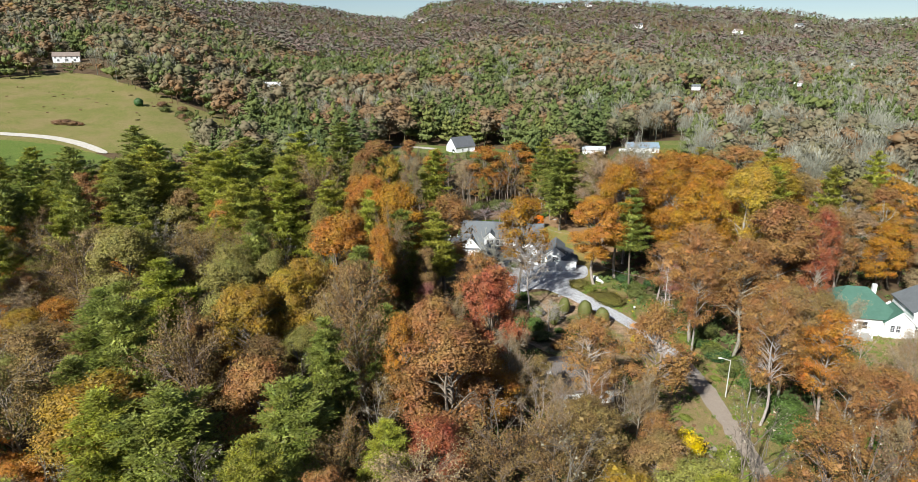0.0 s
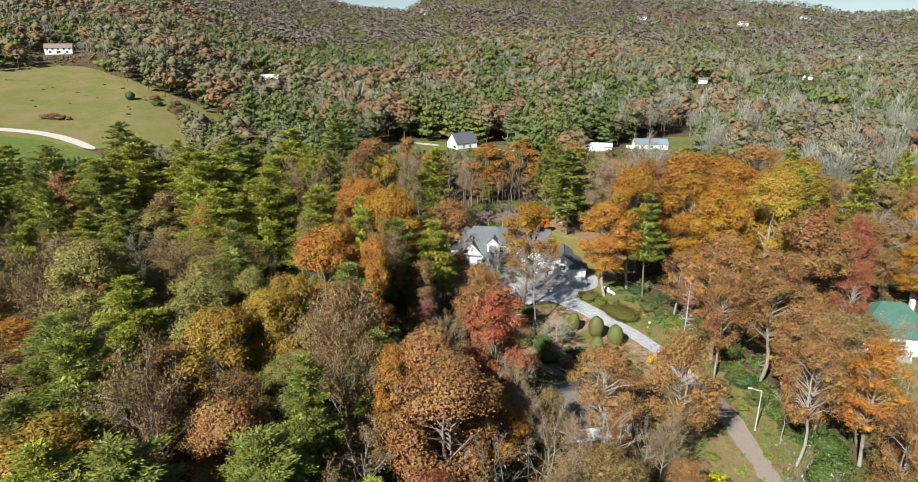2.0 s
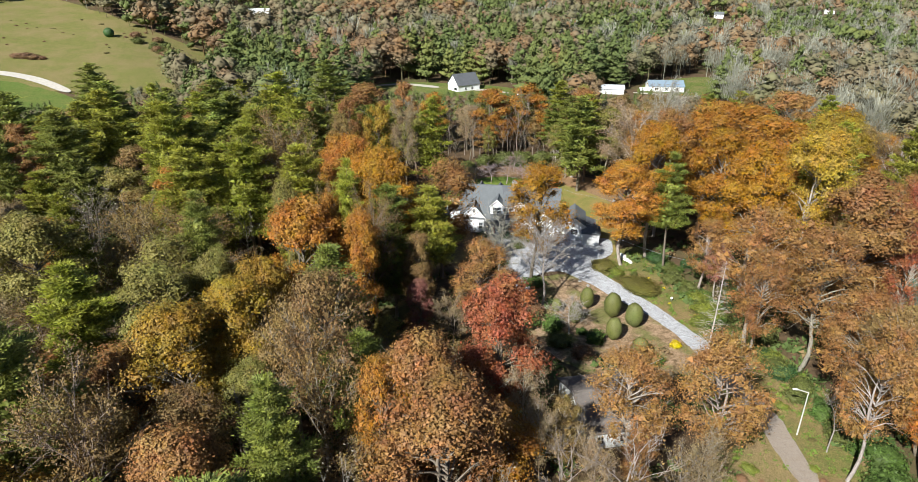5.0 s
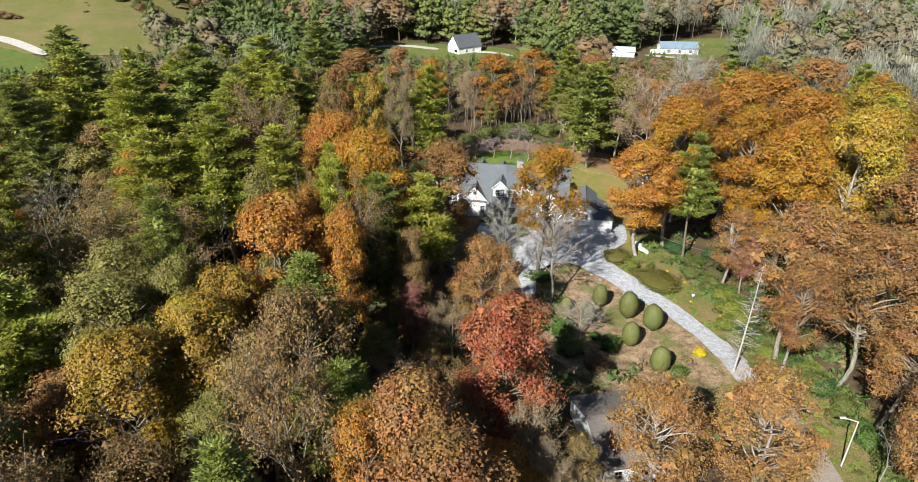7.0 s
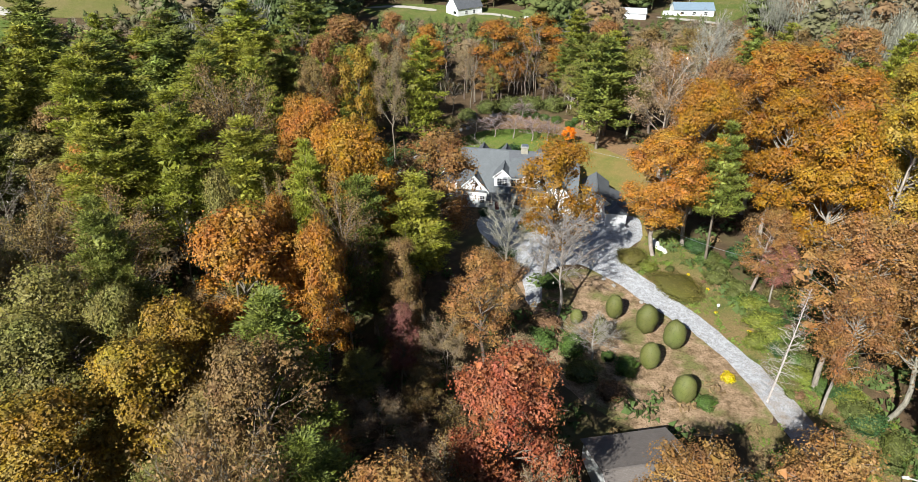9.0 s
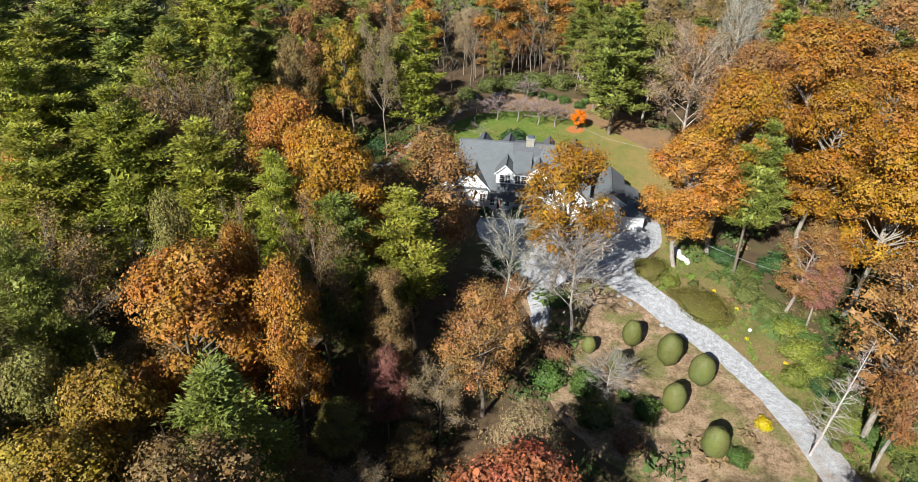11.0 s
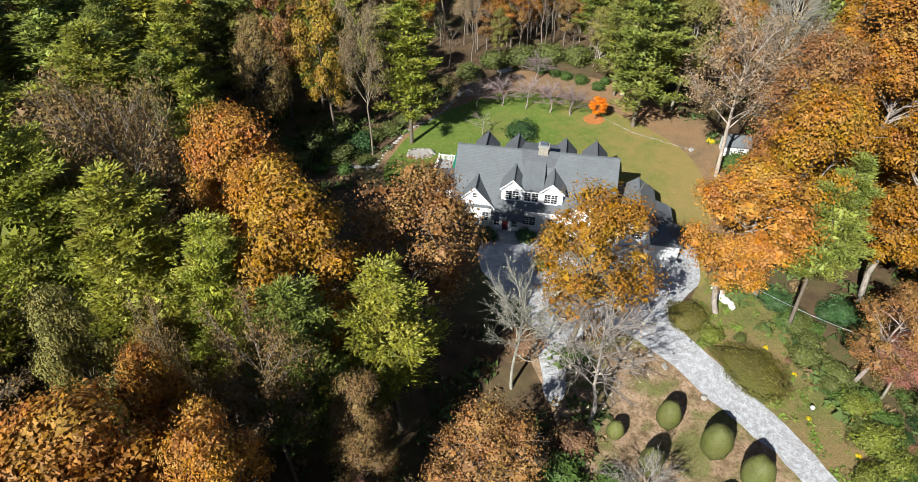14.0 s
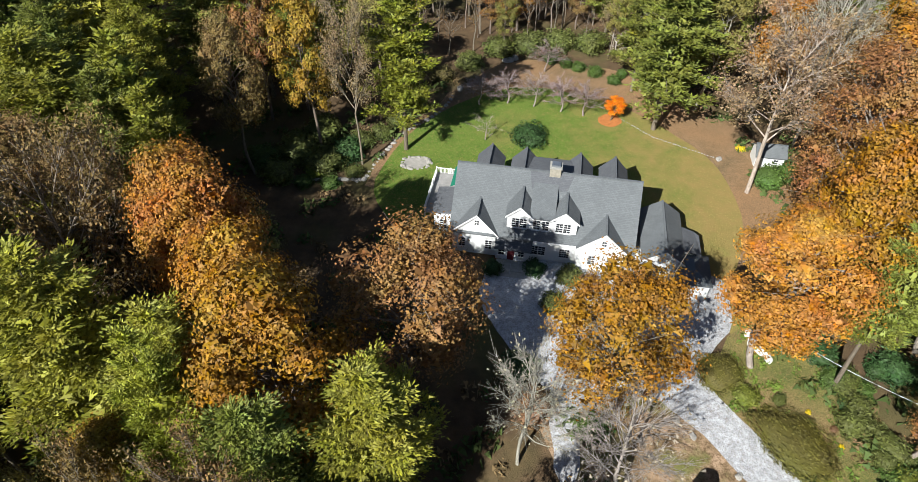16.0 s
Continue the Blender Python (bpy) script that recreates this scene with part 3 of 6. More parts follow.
# round the house and the drive, then the wood on either side
tree("thin", "amber", 14.8, 145.6, 27, 6.2, where="before the house")
tree("thin", "rust", -3.6, 146.5, 26, 7.0, where="before the house")
tree("oak", "orange", -21.5, 150.0, 30, 5.4)
tree("oak", "amber", -12.0, 138.5, 31, 6.2)
tree("oak", "orange", 35.0, 152.0, 24, 6.8, PALE, where="beside the drive")
tree("oak", "amber", 41.0, 155.0, 32, 6.4, PALE)
tree("thin", "rust", 46.0, 167.0, 31, 6.2, PALE)
tree("pine", "lime", -4.8, 134.5, 24, 5.2)
tree("pine", "lime", -21.0, 137.5, 26, 4.8)
tree("pine", "lime", -29.5, 138.0, 30, 6.2)
tree("pine", "green", -11.5, 130.5, 26, 4.2)
tree("oak", "orange", -16.5, 117.5, 28, 3.8)
tree("oak", "orange", -23.5, 114.0, 30, 6.6)
tree("thin", "rust", 4.0, 123.0, 20, 4.8)
tree("thin", "brown", -5.7, 124.5, 15, 3.0)
tree("thin", "brown", -33.5, 149.5, 32, 6.2)
tree("pine", "lime", -41.0, 143.5, 32, 6.5)
tree("oak", "orange", 56.0, 167.0, 32, 7.5, PALE)
tree("oak", "red", 6.0, 98.0, 26, 5.6)
tree("oak", "rust", -3.2, 84.5, 25.5, 5.6)
tree("thin", "orange", -8.5, 84.0, 24.5, 3.6)
tree("thin", "rust", 23.2, 93.8, 19.5, 5.4, PALE, where="beside the cottage")
tree("thin", "rust", 32.8, 90.4, 22.5, 5.3, PALE, where="beside the drive")
tree("thin", "rust", 48.8, 120.3, 27, 6.6, PALE, where="beside the drive")
tree("thin", "rust", 55.5, 115.0, 26, 6.0, PALE)
tree("thin", "brown", -17.0, 98.5, 28, 5.2)
tree("oak", "gold", -28.0, 100.0, 25, 5.4)
tree("oak", "olive", -39.5, 101.5, 26, 6.0)
tree("oak", "orange", -54.5, 145.0, 26, 5.6)
tree("oak", "amber", 55.5, 140.5, 32, 6.6, PALE)
tree("pine", "green", -17.5, 105.0, 26, 5.4)
tree("pine", "lime", -58.5, 152.0, 34, 6.5)
tree("oak", "gold", 68.0, 145.0, 34, 7.0, PALE)
tree("thin", "brown", -54.0, 123.5, 24, 6.0)
tree("thin", "brown", -15.5, 86.8, 29, 5.0)
tree("thin", "rust", 55.0, 105.5, 21, 5.0, PALE)
tree("thin", "brown", -38.0, 78.3, 26, 5.4)
tree("thin", "brown", -30.0, 80.8, 21, 4.8)
tree("thin", "rust", -42.0, 94.5, 18, 5.0)
tree("pine", "green", -47.0, 81.5, 28, 5.0)
tree("thin", "red", 72.5, 120.0, 22, 3.6, PALE)
tree("thin", "brown", -44.5, 128.5, 22, 5.6)
tree("wispy", "tan", 43.8, 183.0, 27, 7.4, (0.42, 0.36, 0.3), where="at the edge of the lawn")
tree("pine", "green", 43.2, 149.4, 25, 4.0, where="beside the drive")
tree("twiggy", "grey", 15.7, 135.5, 18, 6.0, WHITISH, where="beside the drive")
tree("snag", "grey", 41.4, 117.7, 19, 2.8, (0.6, 0.57, 0.52), where="beside the drive")
tree("twiggy", "grey", 19.6, 125.6, 7, 3.8, WHITISH, where="among clipped bushes")
tree("twiggy", "grey", 54.5, 194.5, 31, 5.4, WHITISH, where="at the edge of the lawn")
tree("twiggy", "grey", 7.6, 140.0, 17, 4.8, WHITISH, where="beside the drive")
tree("pine", "lime", 36.5, 207.5, 25, 5.6, where="behind the lawn")
tree("oak", "olive", 41.5, 205.0, 23, 5.0, PALE, where="behind the lawn")
tree("pine", "green", 31.5, 211.0, 24, 4.6, where="behind the lawn")
tree("oak", "orange", -25.1, 153.8, 29, 5.2)
tree("oak", "amber", -16.6, 142.9, 29, 5.2)
tree("thin", "rust", 54.3, 177.0, 27, 7.5, PALE)
tree("thin", "rust", 48.0, 173.5, 22, 4.5, PALE)
tree("pine", "lime", -7.8, 192.2, 27, 5.1, where="beside the lawn")
tree("oak", "gold", -20.7, 189.9, 27, 4.2)
tree("thin", "tan", -14.4, 188.2, 27, 3.6, where="beside the lawn")
tree("thin", "rust", -31.0, 199.7, 27, 4.1)
tree("pine", "lime", -41.1, 185.6, 27, 4.3)
tree("thin", "brown", -30.2, 185.4, 26, 4.1)
tree("pine", "green", -63.1, 190.5, 27, 7.6)
tree("pine", "lime", -52.3, 201.2, 27, 6.7)
tree("pine", "green", -48.8, 181.2, 29, 4.8)
tree("thin", "brown", -46.3, 161.1, 26, 7.3)
tree("thin", "brown", -37.3, 159.1, 26, 4.6)
tree("pine", "lime", -18.9, 133.6, 29, 3.1)
tree("oak", "olive", -28.2, 127.0, 29, 3.2)
tree("thin", "brown", -14.8, 127.4, 26, 3.7)
tree("thin", "brown", -8.5, 127.5, 20, 2.8)
tree("thin", "brown", -22.1, 126.3, 26, 2.8)
tree("oak", "orange", -19.6, 122.4, 29, 2.8)
tree("oak", "gold", -26.5, 106.9, 25, 4.6)
tree("pine", "lime", -55.7, 158.3, 29, 8.0)
tree("pine", "lime", -51.3, 139.9, 29, 6.9)
tree("pine", "green", -61.6, 198.5, 27, 8.0)
tree("pine", "green", -80.1, 198.2, 27, 8.0)
tree("pine", "green", -40.5, 119.7, 29, 4.1)
tree("oak", "olive", -34.3, 107.9, 25, 3.7)
tree("thin", "pink", -6.9, 119.3, 15, 2.5)
tree("oak", "orange", 74.6, 191.6, 27, 8.0, PALE)
tree("oak", "amber", 54.5, 153.6, 30, 6.7, PALE)
tree("thin", "rust", 48.0, 141.5, 16.5, 4.4, PALE, where="beside the drive")
tree("thin", "pink", 50.6, 139.6, 11.5, 2.8, PALE, where="beside the drive")
tree("pine", "green", 33.0, 199.0, 26, 6.4, where="behind the lawn")
tree("bare", "grey", 63.3, 211.5, 27, 7.2, PALE, where="at the edge of the lawn")
tree("thin", "brown", -21.4, 96.3, 22, 5.4)
tree("oak", "gold", -33.5, 94.0, 25, 5.8)
tree("oak", "orange", 68.6, 193.9, 27, 8.0, PALE)
tree("oak", "orange", 67.7, 164.0, 30, 8.0, PALE)
tree("oak", "gold", 85.5, 171.2, 30, 8.0, PALE)
tree("oak", "rust", 93.0, 209.7, 27, 8.0, PALE)
tree("oak", "orange", 23.9, 244.6, 22, 8.0, PALE)
tree("oak", "orange", 10.9, 237.0, 22, 7.3)
tree("pine", "green", -73.5, 219.2, 27, 8.0)
tree("pine", "lime", -58.0, 233.0, 27, 8.0)
tree("pine", "green", -47.6, 257.4, 27, 8.0)
tree("pine", "green", -105.4, 218.7, 27, 8.0)
tree("pine", "lime", -77.6, 187.2, 27, 8.0)
tree("pine", "green", -91.2, 170.8, 29, 7.4)
tree("pine", "green", -131.4, 256.1, 27, 8.0)
tree("thin", "rust", -28.6, 219.9, 27, 6.7)
tree("pine", "lime", -46.6, 171.4, 29, 7.8)
tree("oak", "rust", -1.4, 78.0, 25, 7.0)
tree("bare", "brown", 11.9, 81.8, 15, 4.6, PALE)
tree("bare", "brown", 18.8, 80.8, 15, 6.5, PALE)
tree("thin", "red", 82.7, 137.3, 25, 4.2, PALE)
tree("pine", "green", -17.6, 77.5, 25, 4.2)
tree("pine", "green", -54.7, 88.8, 25, 6.4)
tree("pine", "lime", -51.4, 102.7, 25, 5.8)
tree("thin", "brown", 65.5, 103.7, 19, 4.6, PALE)
tree("thin", "rust", 50.2, 91.0, 24, 4.2, WHITISH, where="beside the drive")
tree("oak", "olive", -63.1, 113.5, 29, 6.7)
tree("thin", "brown", -73.5, 115.4, 26, 6.0)
tree("pine", "green", -126.1, 203.7, 27, 8.0)
tree("pine", "green", -114.6, 228.9, 27, 8.0)
tree("thin", "olive", -42.5, 111.2, 26, 6.1)
tree("oak", "gold", -48.7, 71.6, 21, 7.8)
tree("pine", "green", -35.3, 65.4, 21, 7.0)
tree("pine", "green", -21.2, 69.0, 21, 5.6)
tree("oak", "red", -4.0, 66.9, 17, 4.7)
tree("thin", "brown", 4.8, 65.8, 17, 5.0)
tree("pine", "lime", -9.0, 65.8, 17, 3.5)
tree("thin", "brown", -59.8, 74.3, 21, 6.4)
tree("oak", "rust", -27.7, 75.7, 21, 5.4)
tree("bare", "grey", -10.8, 74.5, 16, 4.2, PALE)
tree("thin", "rust", 54.4, 77.2, 20, 3.8, PALE, where="beside the drive")
tree("thin", "brown", 11.5, 66.9, 17, 4.9)
tree("thin", "brown", 18.1, 70.5, 17, 4.9)
tree("thin", "brown", -15.3, 68.2, 16, 4.0)
tree("thin", "brown", -63.8, 87.2, 21, 6.6)
tree("oak", "rust", 65.1, 126.7, 30, 8.0, PALE)
tree("thin", "rust", 62.3, 81.8, 16, 5.3, PALE)
tree("thin", "orange", 59.8, 91.0, 21, 5.0, PALE)
tree("thin", "brown", 55.9, 97.3, 23, 4.6, PALE)
tree("bare", "grey", 50.4, 96.2, 11, 2.6, WHITISH, where="beside the drive")
tree("thin", "rust", 47.3, 115.5, 22, 3.8, WHITISH, where="beside the drive")
tree("thin", "rust", 91.8, 142.2, 22, 5.0, PALE)

SLIM = random.Random(41)
for x, y in ((-8, 108), (-3, 103), (-11.5, 117), (1, 107), (-3.5, 114), (-13, 103), (-8, 99.5), (-14.5, 110), (-1, 119), (-6.5, 122), (-12, 131)):
    tree("thin", SLIM.choice(("brown", "rust", "olive", "tan")), x, y, SLIM.uniform(7, 11), SLIM.uniform(2.4, 3.4), where="in a shaded hollow")
for i in range(30):
    x, y = -8 + i * 1.75 + SLIM.uniform(-1, 1), 226 + SLIM.uniform(-2, 14) - 0.012 * (i - 14) ** 2
    tree(SLIM.choice(("thin", "thin", "bare", "bare")), SLIM.choice(("brown", "tan", "rust", "olive", "orange")), x, y, SLIM.uniform(8, 15), SLIM.uniform(2.0, 3.2), (0.24, 0.2, 0.165), where="behind the garden")
for x, y, h in ((10, 88, 14), (13.5, 91, 13), (8.5, 93, 16), (14, 76, 13), (21, 75, 12), (24.5, 82, 14), (22, 87.5, 11), (27.5, 84, 13), (28, 77, 12), (16, 85.5, 12), (27.5, 97.5, 13)):
    tree(SLIM.choice(("thin", "thin", "bare")), SLIM.choice(("brown", "tan", "rust")), x, y, h, SLIM.uniform(2.0, 2.9), PALE, where="before the cottage")
for x, y, h in ((80, 100, 14), (88, 104, 13), (76, 95, 15), (96, 110, 12), (72, 107, 15), (84, 92, 14), (68, 96, 15), (101, 118, 13), (92, 96, 13), (75, 86, 14)):
    tree(SLIM.choice(("thin", "thin", "bare")), SLIM.choice(("rust", "brown", "tan", "orange")), x, y, h, SLIM.uniform(2.4, 3.4), PALE, where="before the green-roofed house")

# ---- the wood that closes the gaps ----
HOUSE_SPOTS = [(21.5, 103, 8.5), (91, 130, 16), (49, 190, 4), (0, 345, 13), (101, 349, 14), (73, 341, 9), (31, 337, 5), (15, 168, 20), (-334, 560, 18), (-392, 570, 14), (-183, 618, 16)]
OPEN = [(8, 70), (58, 70), (60, 112), (52, 150), (40, 165), (10, 172), (-8, 176), (-8, 202), (-20, 206), (-34, 197), (-34, 172), (-17, 160), (-17, 135), (-4, 122), (8, 110)]
FIELDS = [[(-48, 352), (-20, 330), (10, 328), (26, 336), (28, 352), (10, 362), (-40, 372)], [(84, 336), (112, 332), (126, 350), (150, 385), (128, 392), (92, 362)], [(-330, 345), (-224, 346), (-150, 346), (-150, 280), (-190, 262), (-270, 290)]]
# what stands before these keeps low, so that they show over it: place, width, metres before them
SHOWN = [(91, 130, 17, 50), (-9, 347, 36, 110), (101, 350, 22, 110), (73, 341, 12, 90), (-334, 560, 24, 90), (-183, 618, 18, 120), (-200, 330, 55, 130), (238, 652, 12, 140), (360, 687, 12, 140), (262, 468, 12, 110), (427, 799, 12, 160)]


def tallest(x, y):
    """How high a tree may stand so that the far clearings show over it."""
    top = 99.0
    for a, b, w, depth in SHOWN:
        d = math.hypot(a, b)
        ahead = d - (x * a + y * b) / d
        side = abs(x * b - y * a) / d
        if 0 < ahead < depth and side < w:
            top = min(top, 1.5 + ahead * 62 / d * 0.86)
    return top


def woodland(x, y):
    if any(inside(x, y, f) for f in FIELDS):
        return False
    if inside(x, y, CLEAR) or inside(x, y, MEADOW_EDGE) or inside(x, y, LOWER_MEADOW):
        return False
    return all(math.hypot(x - a, y - b) > c for a, b, c in HOUSE_SPOTS)


HOLLOW = [(-17, 96), (-19, 112), (-17, 136), (-4, 124), (4, 112), (3, 96)]
fill = random.Random(17)
step = 6.8
for j in range(int((222 - 46) / step)):
    for i in range(-36, 38):
        x, y = i * step + fill.uniform(-2.6, 2.6), 46 + j * step + fill.uniform(-2.6, 2.6)
        if abs(x) > y * 0.7 + 26 or not woodland(x, y) or inside(x, y, OPEN) or inside(x, y, HOLLOW) or tallest(x, y) < 16:
            continue
        near = y < 170
        r = fill.uniform(3.6, 5.6) if near else fill.uniform(4.2, 6.6)
        if any(math.hypot(x - a, y - b) < (0.56 if near else 0.66) * (r + c) for a, b, c in PLANTED):
            continue
        pines = 0.1 + 0.68 * smooth(10, -30, x) * smooth(120, 180, y) + 0.3 * smooth(200, 250, y) * (1 - smooth(-10, -30, x))
        bares = 0.12 + 0.55 * smooth(90, 150, x) * smooth(120, 200, y)
        k = fill.random()
        if k < pines * (1 - bares * 0.5):
            tree("pine" if x < 25 or y > 150 else "thin", fill.choice(("green", "lime", "lime")) if x < 25 or y > 150 else "rust", x, y, fill.uniform(20, 29) if y > 100 else fill.uniform(16, 22), r, far=y > 150)
        elif k < pines * (1 - bares * 0.5) + bares:
            tree("bare", "grey", x, y, fill.uniform(14, 22), r, (0.42, 0.38, 0.33) if x > 60 else (0.19, 0.16, 0.13), far=True)
        else:
            tree(fill.choice(("oak", "thin", "thin")), fill.choice(("rust", "brown", "brown", "orange", "olive", "tan", "gold", "brown", "olive") if x < 40 else ("rust", "orange", "brown", "amber", "tan")), x, y, fill.uniform(13, 19) if near else fill.uniform(18, 25), r, far=y > 150)


# ---- far woods, one mesh a kind ----
OCTA = np.array([(1, 0, 0), (0, 1, 0), (-1, 0, 0), (0, -1, 0), (0, 0, 1), (0, 0, -1)], float)
OCTA_FACES = np.array([(0, 1, 4), (1, 2, 4), (2, 3, 4), (3, 0, 4), (1, 0, 5), (2, 1, 5), (3, 2, 5), (0, 3, 5)])


def far_tree(seed, kind, lobes, leaves, size):
    """A whole far tree of height 1 as verts and faces: rough clumps or boughs, loose sprays over them, and a stem."""
    rng = np.random.default_rng(seed)
    verts, faces = [], []
    if kind == "pine":
        tiers = max(2, lobes // 4)
        k = (np.arange(lobes) // 4) / (tiers - 1) if lobes else rng.uniform(0, 1, 14)
        k = np.minimum(k, 1)
        q = np.arange(len(k)) * 1.75 + rng.uniform(-.35, .35, len(k))
        reach = (0.19 * (1 - k ** 2.0) ** 0.7 + 0.045) * rng.uniform(0.65, 1.2, len(k))
        z = 0.2 + 0.7 * k + rng.uniform(-.05, .05, len(k))
        for i in range(lobes):
            o = OCTA * (reach[i] * 0.55, reach[i] * 0.4, 0.2 / tiers + 0.025) * rng.uniform(0.7, 1.3, (6, 1))
            c, n = math.cos(q[i]), math.sin(q[i])
            o = np.stack([o[:, 0] * c - o[:, 1] * n, o[:, 0] * n + o[:, 1] * c, o[:, 2] + o[:, 0] * 0.25], 1)
            faces.append(OCTA_FACES + 6 * i)
            verts.append(o + (c * reach[i] * 0.45, n * reach[i] * 0.45, z[i] + reach[i] * 0.12))
        b = rng.integers(0, len(k), leaves)
        t = q[b] + rng.normal(0, 0.5, leaves)
        rad = reach[b] * rng.uniform(0.3, 1.15, leaves)
        c = np.stack([np.cos(t) * rad, np.sin(t) * rad, z[b] + rad * 0.25 + rng.normal(0.015, 0.025, leaves)], 1)
        out = np.stack([np.cos(t) * 0.7, np.sin(t) * 0.7, 0.7 + 0 * t], 1)
        v, f = leaf_triangles(rng, c, size, size * 0.6, out, 0.3)
    else:
        core = np.array((0.24, 0.24, 0.3) if kind == "oak" else (0.19, 0.19, 0.28))
        d = rng.normal(0, 1, (lobes, 3))
        d /= np.linalg.norm(d, axis=1, keepdims=True)
        mid = d * core * rng.uniform(0.3, 0.8, (lobes, 1)) + (0, 0, 0.6)
        big = rng.uniform(0.12, 0.18, lobes) * (1.45 - lobes * 0.03)
        b = np.arange(leaves) % lobes
        e = rng.normal(0, 1, (leaves, 3))
        e[:, 2] += 0.3
        e /= np.linalg.norm(e, axis=1, keepdims=True) + 1e-9
        c = mid[b] + e * big[b][:, None] * rng.uniform(0.7, 1.25, (leaves, 1)) * (1, 1, 0.85)
        if kind == "oak":
            if leaves > 20:
                for i in range(lobes):
                    q = rng.uniform(0, 6.283)
                    o = OCTA * big[i] * rng.uniform(0.45, 0.9, (6, 1))
                    verts.append(np.stack([o[:, 0] * math.cos(q) - o[:, 1] * math.sin(q), o[:, 0] * math.sin(q) + o[:, 1] * math.cos(q), o[:, 2] * 0.85], 1) + mid[i])
                    faces.append(OCTA_FACES + 6 * i)
            v, f = leaf_triangles(rng, c, size, size * 0.8, e * (0.5 if size > 0.1 else 0.8) + (0, 0, 0.7 if size > 0.1 else 0.3), 0.22)
        else:
            # upright fans of fine twigs
            up = np.stack([e[:, 0] * 0.5, e[:, 1] * 0.5, 0.85 + 0 * e[:, 2]], 1) * size * rng.uniform(0.6, 1.3, (leaves, 1))
            across = np.stack([-e[:, 1], e[:, 0], 0 * e[:, 0]], 1) * size * 0.032
            v = np.stack([c - up * 0.5, c + up * 0.5 + across, c + up * 0.5 - across], 1).reshape(-1, 3)
            f = np.arange(3 * leaves).reshape(-1, 3)
    at = sum(len(p) for p in verts)
    stem = np.array([(-0.01, 0, 0), (0.01, 0, 0), (0, 0, 0.85), (0, -0.01, 0), (0, 0.01, 0), (0, 0, 0.85)])
    return np.concatenate(verts + [v, stem]), np.concatenate(faces + [f + at, np.array([(0, 1, 2), (3, 4, 5)]) + at + len(v)])


def far_woods(name, kind, places, shapes, material, label):
    rng = np.random.default_rng(9)
    verts, faces, tints, at = [], [], [], 0
    for x, y, h in places:
        t, f = shapes[rng.integers(len(shapes))]
        q = rng.uniform(0, 6.28)
        c, s = math.cos(q), math.sin(q)
        wide = rng.uniform(1.0, 1.45) if kind == "oak" else rng.uniform(0.85, 1.25)
        v = t * (h * wide, h * wide, h)
        verts.append(np.stack([v[:, 0] * c - v[:, 1] * s + x, v[:, 0] * s + v[:, 1] * c + y, v[:, 2] + height(x, y) - 0.4], 1))
        faces.append(f + at)
        tints.append(np.full(len(t), rng.random()))
        at += len(t)
    v, f = np.concatenate(verts), np.concatenate(faces)
    me = bpy.data.meshes.new(name)
    n = len(f)
    me.vertices.add(len(v))
    me.vertices.foreach_set("co", v.astype(np.float32).ravel())
    me.loops.add(3 * n)
    me.loops.foreach_set("vertex_index", f.astype(np.int32).ravel())
    me.polygons.add(n)
    me.polygons.foreach_set("loop_start", np.arange(0, 3 * n, 3, dtype=np.int32))
    me.polygons.foreach_set("use_smooth", np.ones(n, dtype=bool))
    me.update(calc_edges=True)
    tint = me.attributes.new("tint", "FLOAT", "POINT")
    tint.data.foreach_set("value", np.concatenate(tints).astype(np.float32))
    me.materials.append(material)
    return tagged(new(name, me), label, "woods", kind="stuff")


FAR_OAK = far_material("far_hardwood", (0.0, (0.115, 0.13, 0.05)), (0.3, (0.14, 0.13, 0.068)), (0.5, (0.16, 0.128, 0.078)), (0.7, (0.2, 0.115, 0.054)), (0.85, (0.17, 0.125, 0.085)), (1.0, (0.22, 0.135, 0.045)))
# mauve-brown ridge hardwoods, greyed and blued: distance haze put into the colour
HAZED_RIDGE = far_material("hazed_ridge_hardwood", (0.0, (0.13, 0.135, 0.092)), (0.35, (0.15, 0.13, 0.105)), (0.7, (0.175, 0.12, 0.105)), (1.0, (0.19, 0.13, 0.085)))
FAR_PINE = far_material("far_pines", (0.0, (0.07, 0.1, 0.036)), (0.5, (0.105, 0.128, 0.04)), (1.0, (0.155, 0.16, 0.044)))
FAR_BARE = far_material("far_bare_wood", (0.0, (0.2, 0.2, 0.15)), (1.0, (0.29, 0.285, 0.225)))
far_rng = random.Random(23)
spots = {"oak": [], "pine": [], "bare": []}
far_spots = {"oak": [], "pine": [], "bare": []}


def sort_tree(x, y, r, h, into):
    patch = noise.noise((x / 75, y / 75, 7)) + 0.6 * noise.noise((x / 210, y / 210, 2))
    right = smooth(0.12, 0.5, x / (y + 1))
    pine = max(0.05, 0.42 + patch * 1.5 - 0.22 * smooth(1000, 1700, r) - 0.14 * right)
    bare = max(0.04, 0.09 + 0.36 * right - 0.3 * noise.noise((x / 90, y / 90, 4)))
    k = far_rng.random()
    into["pine" if k < pine else "bare" if k < pine + bare else "oak"].append((x, y, h))


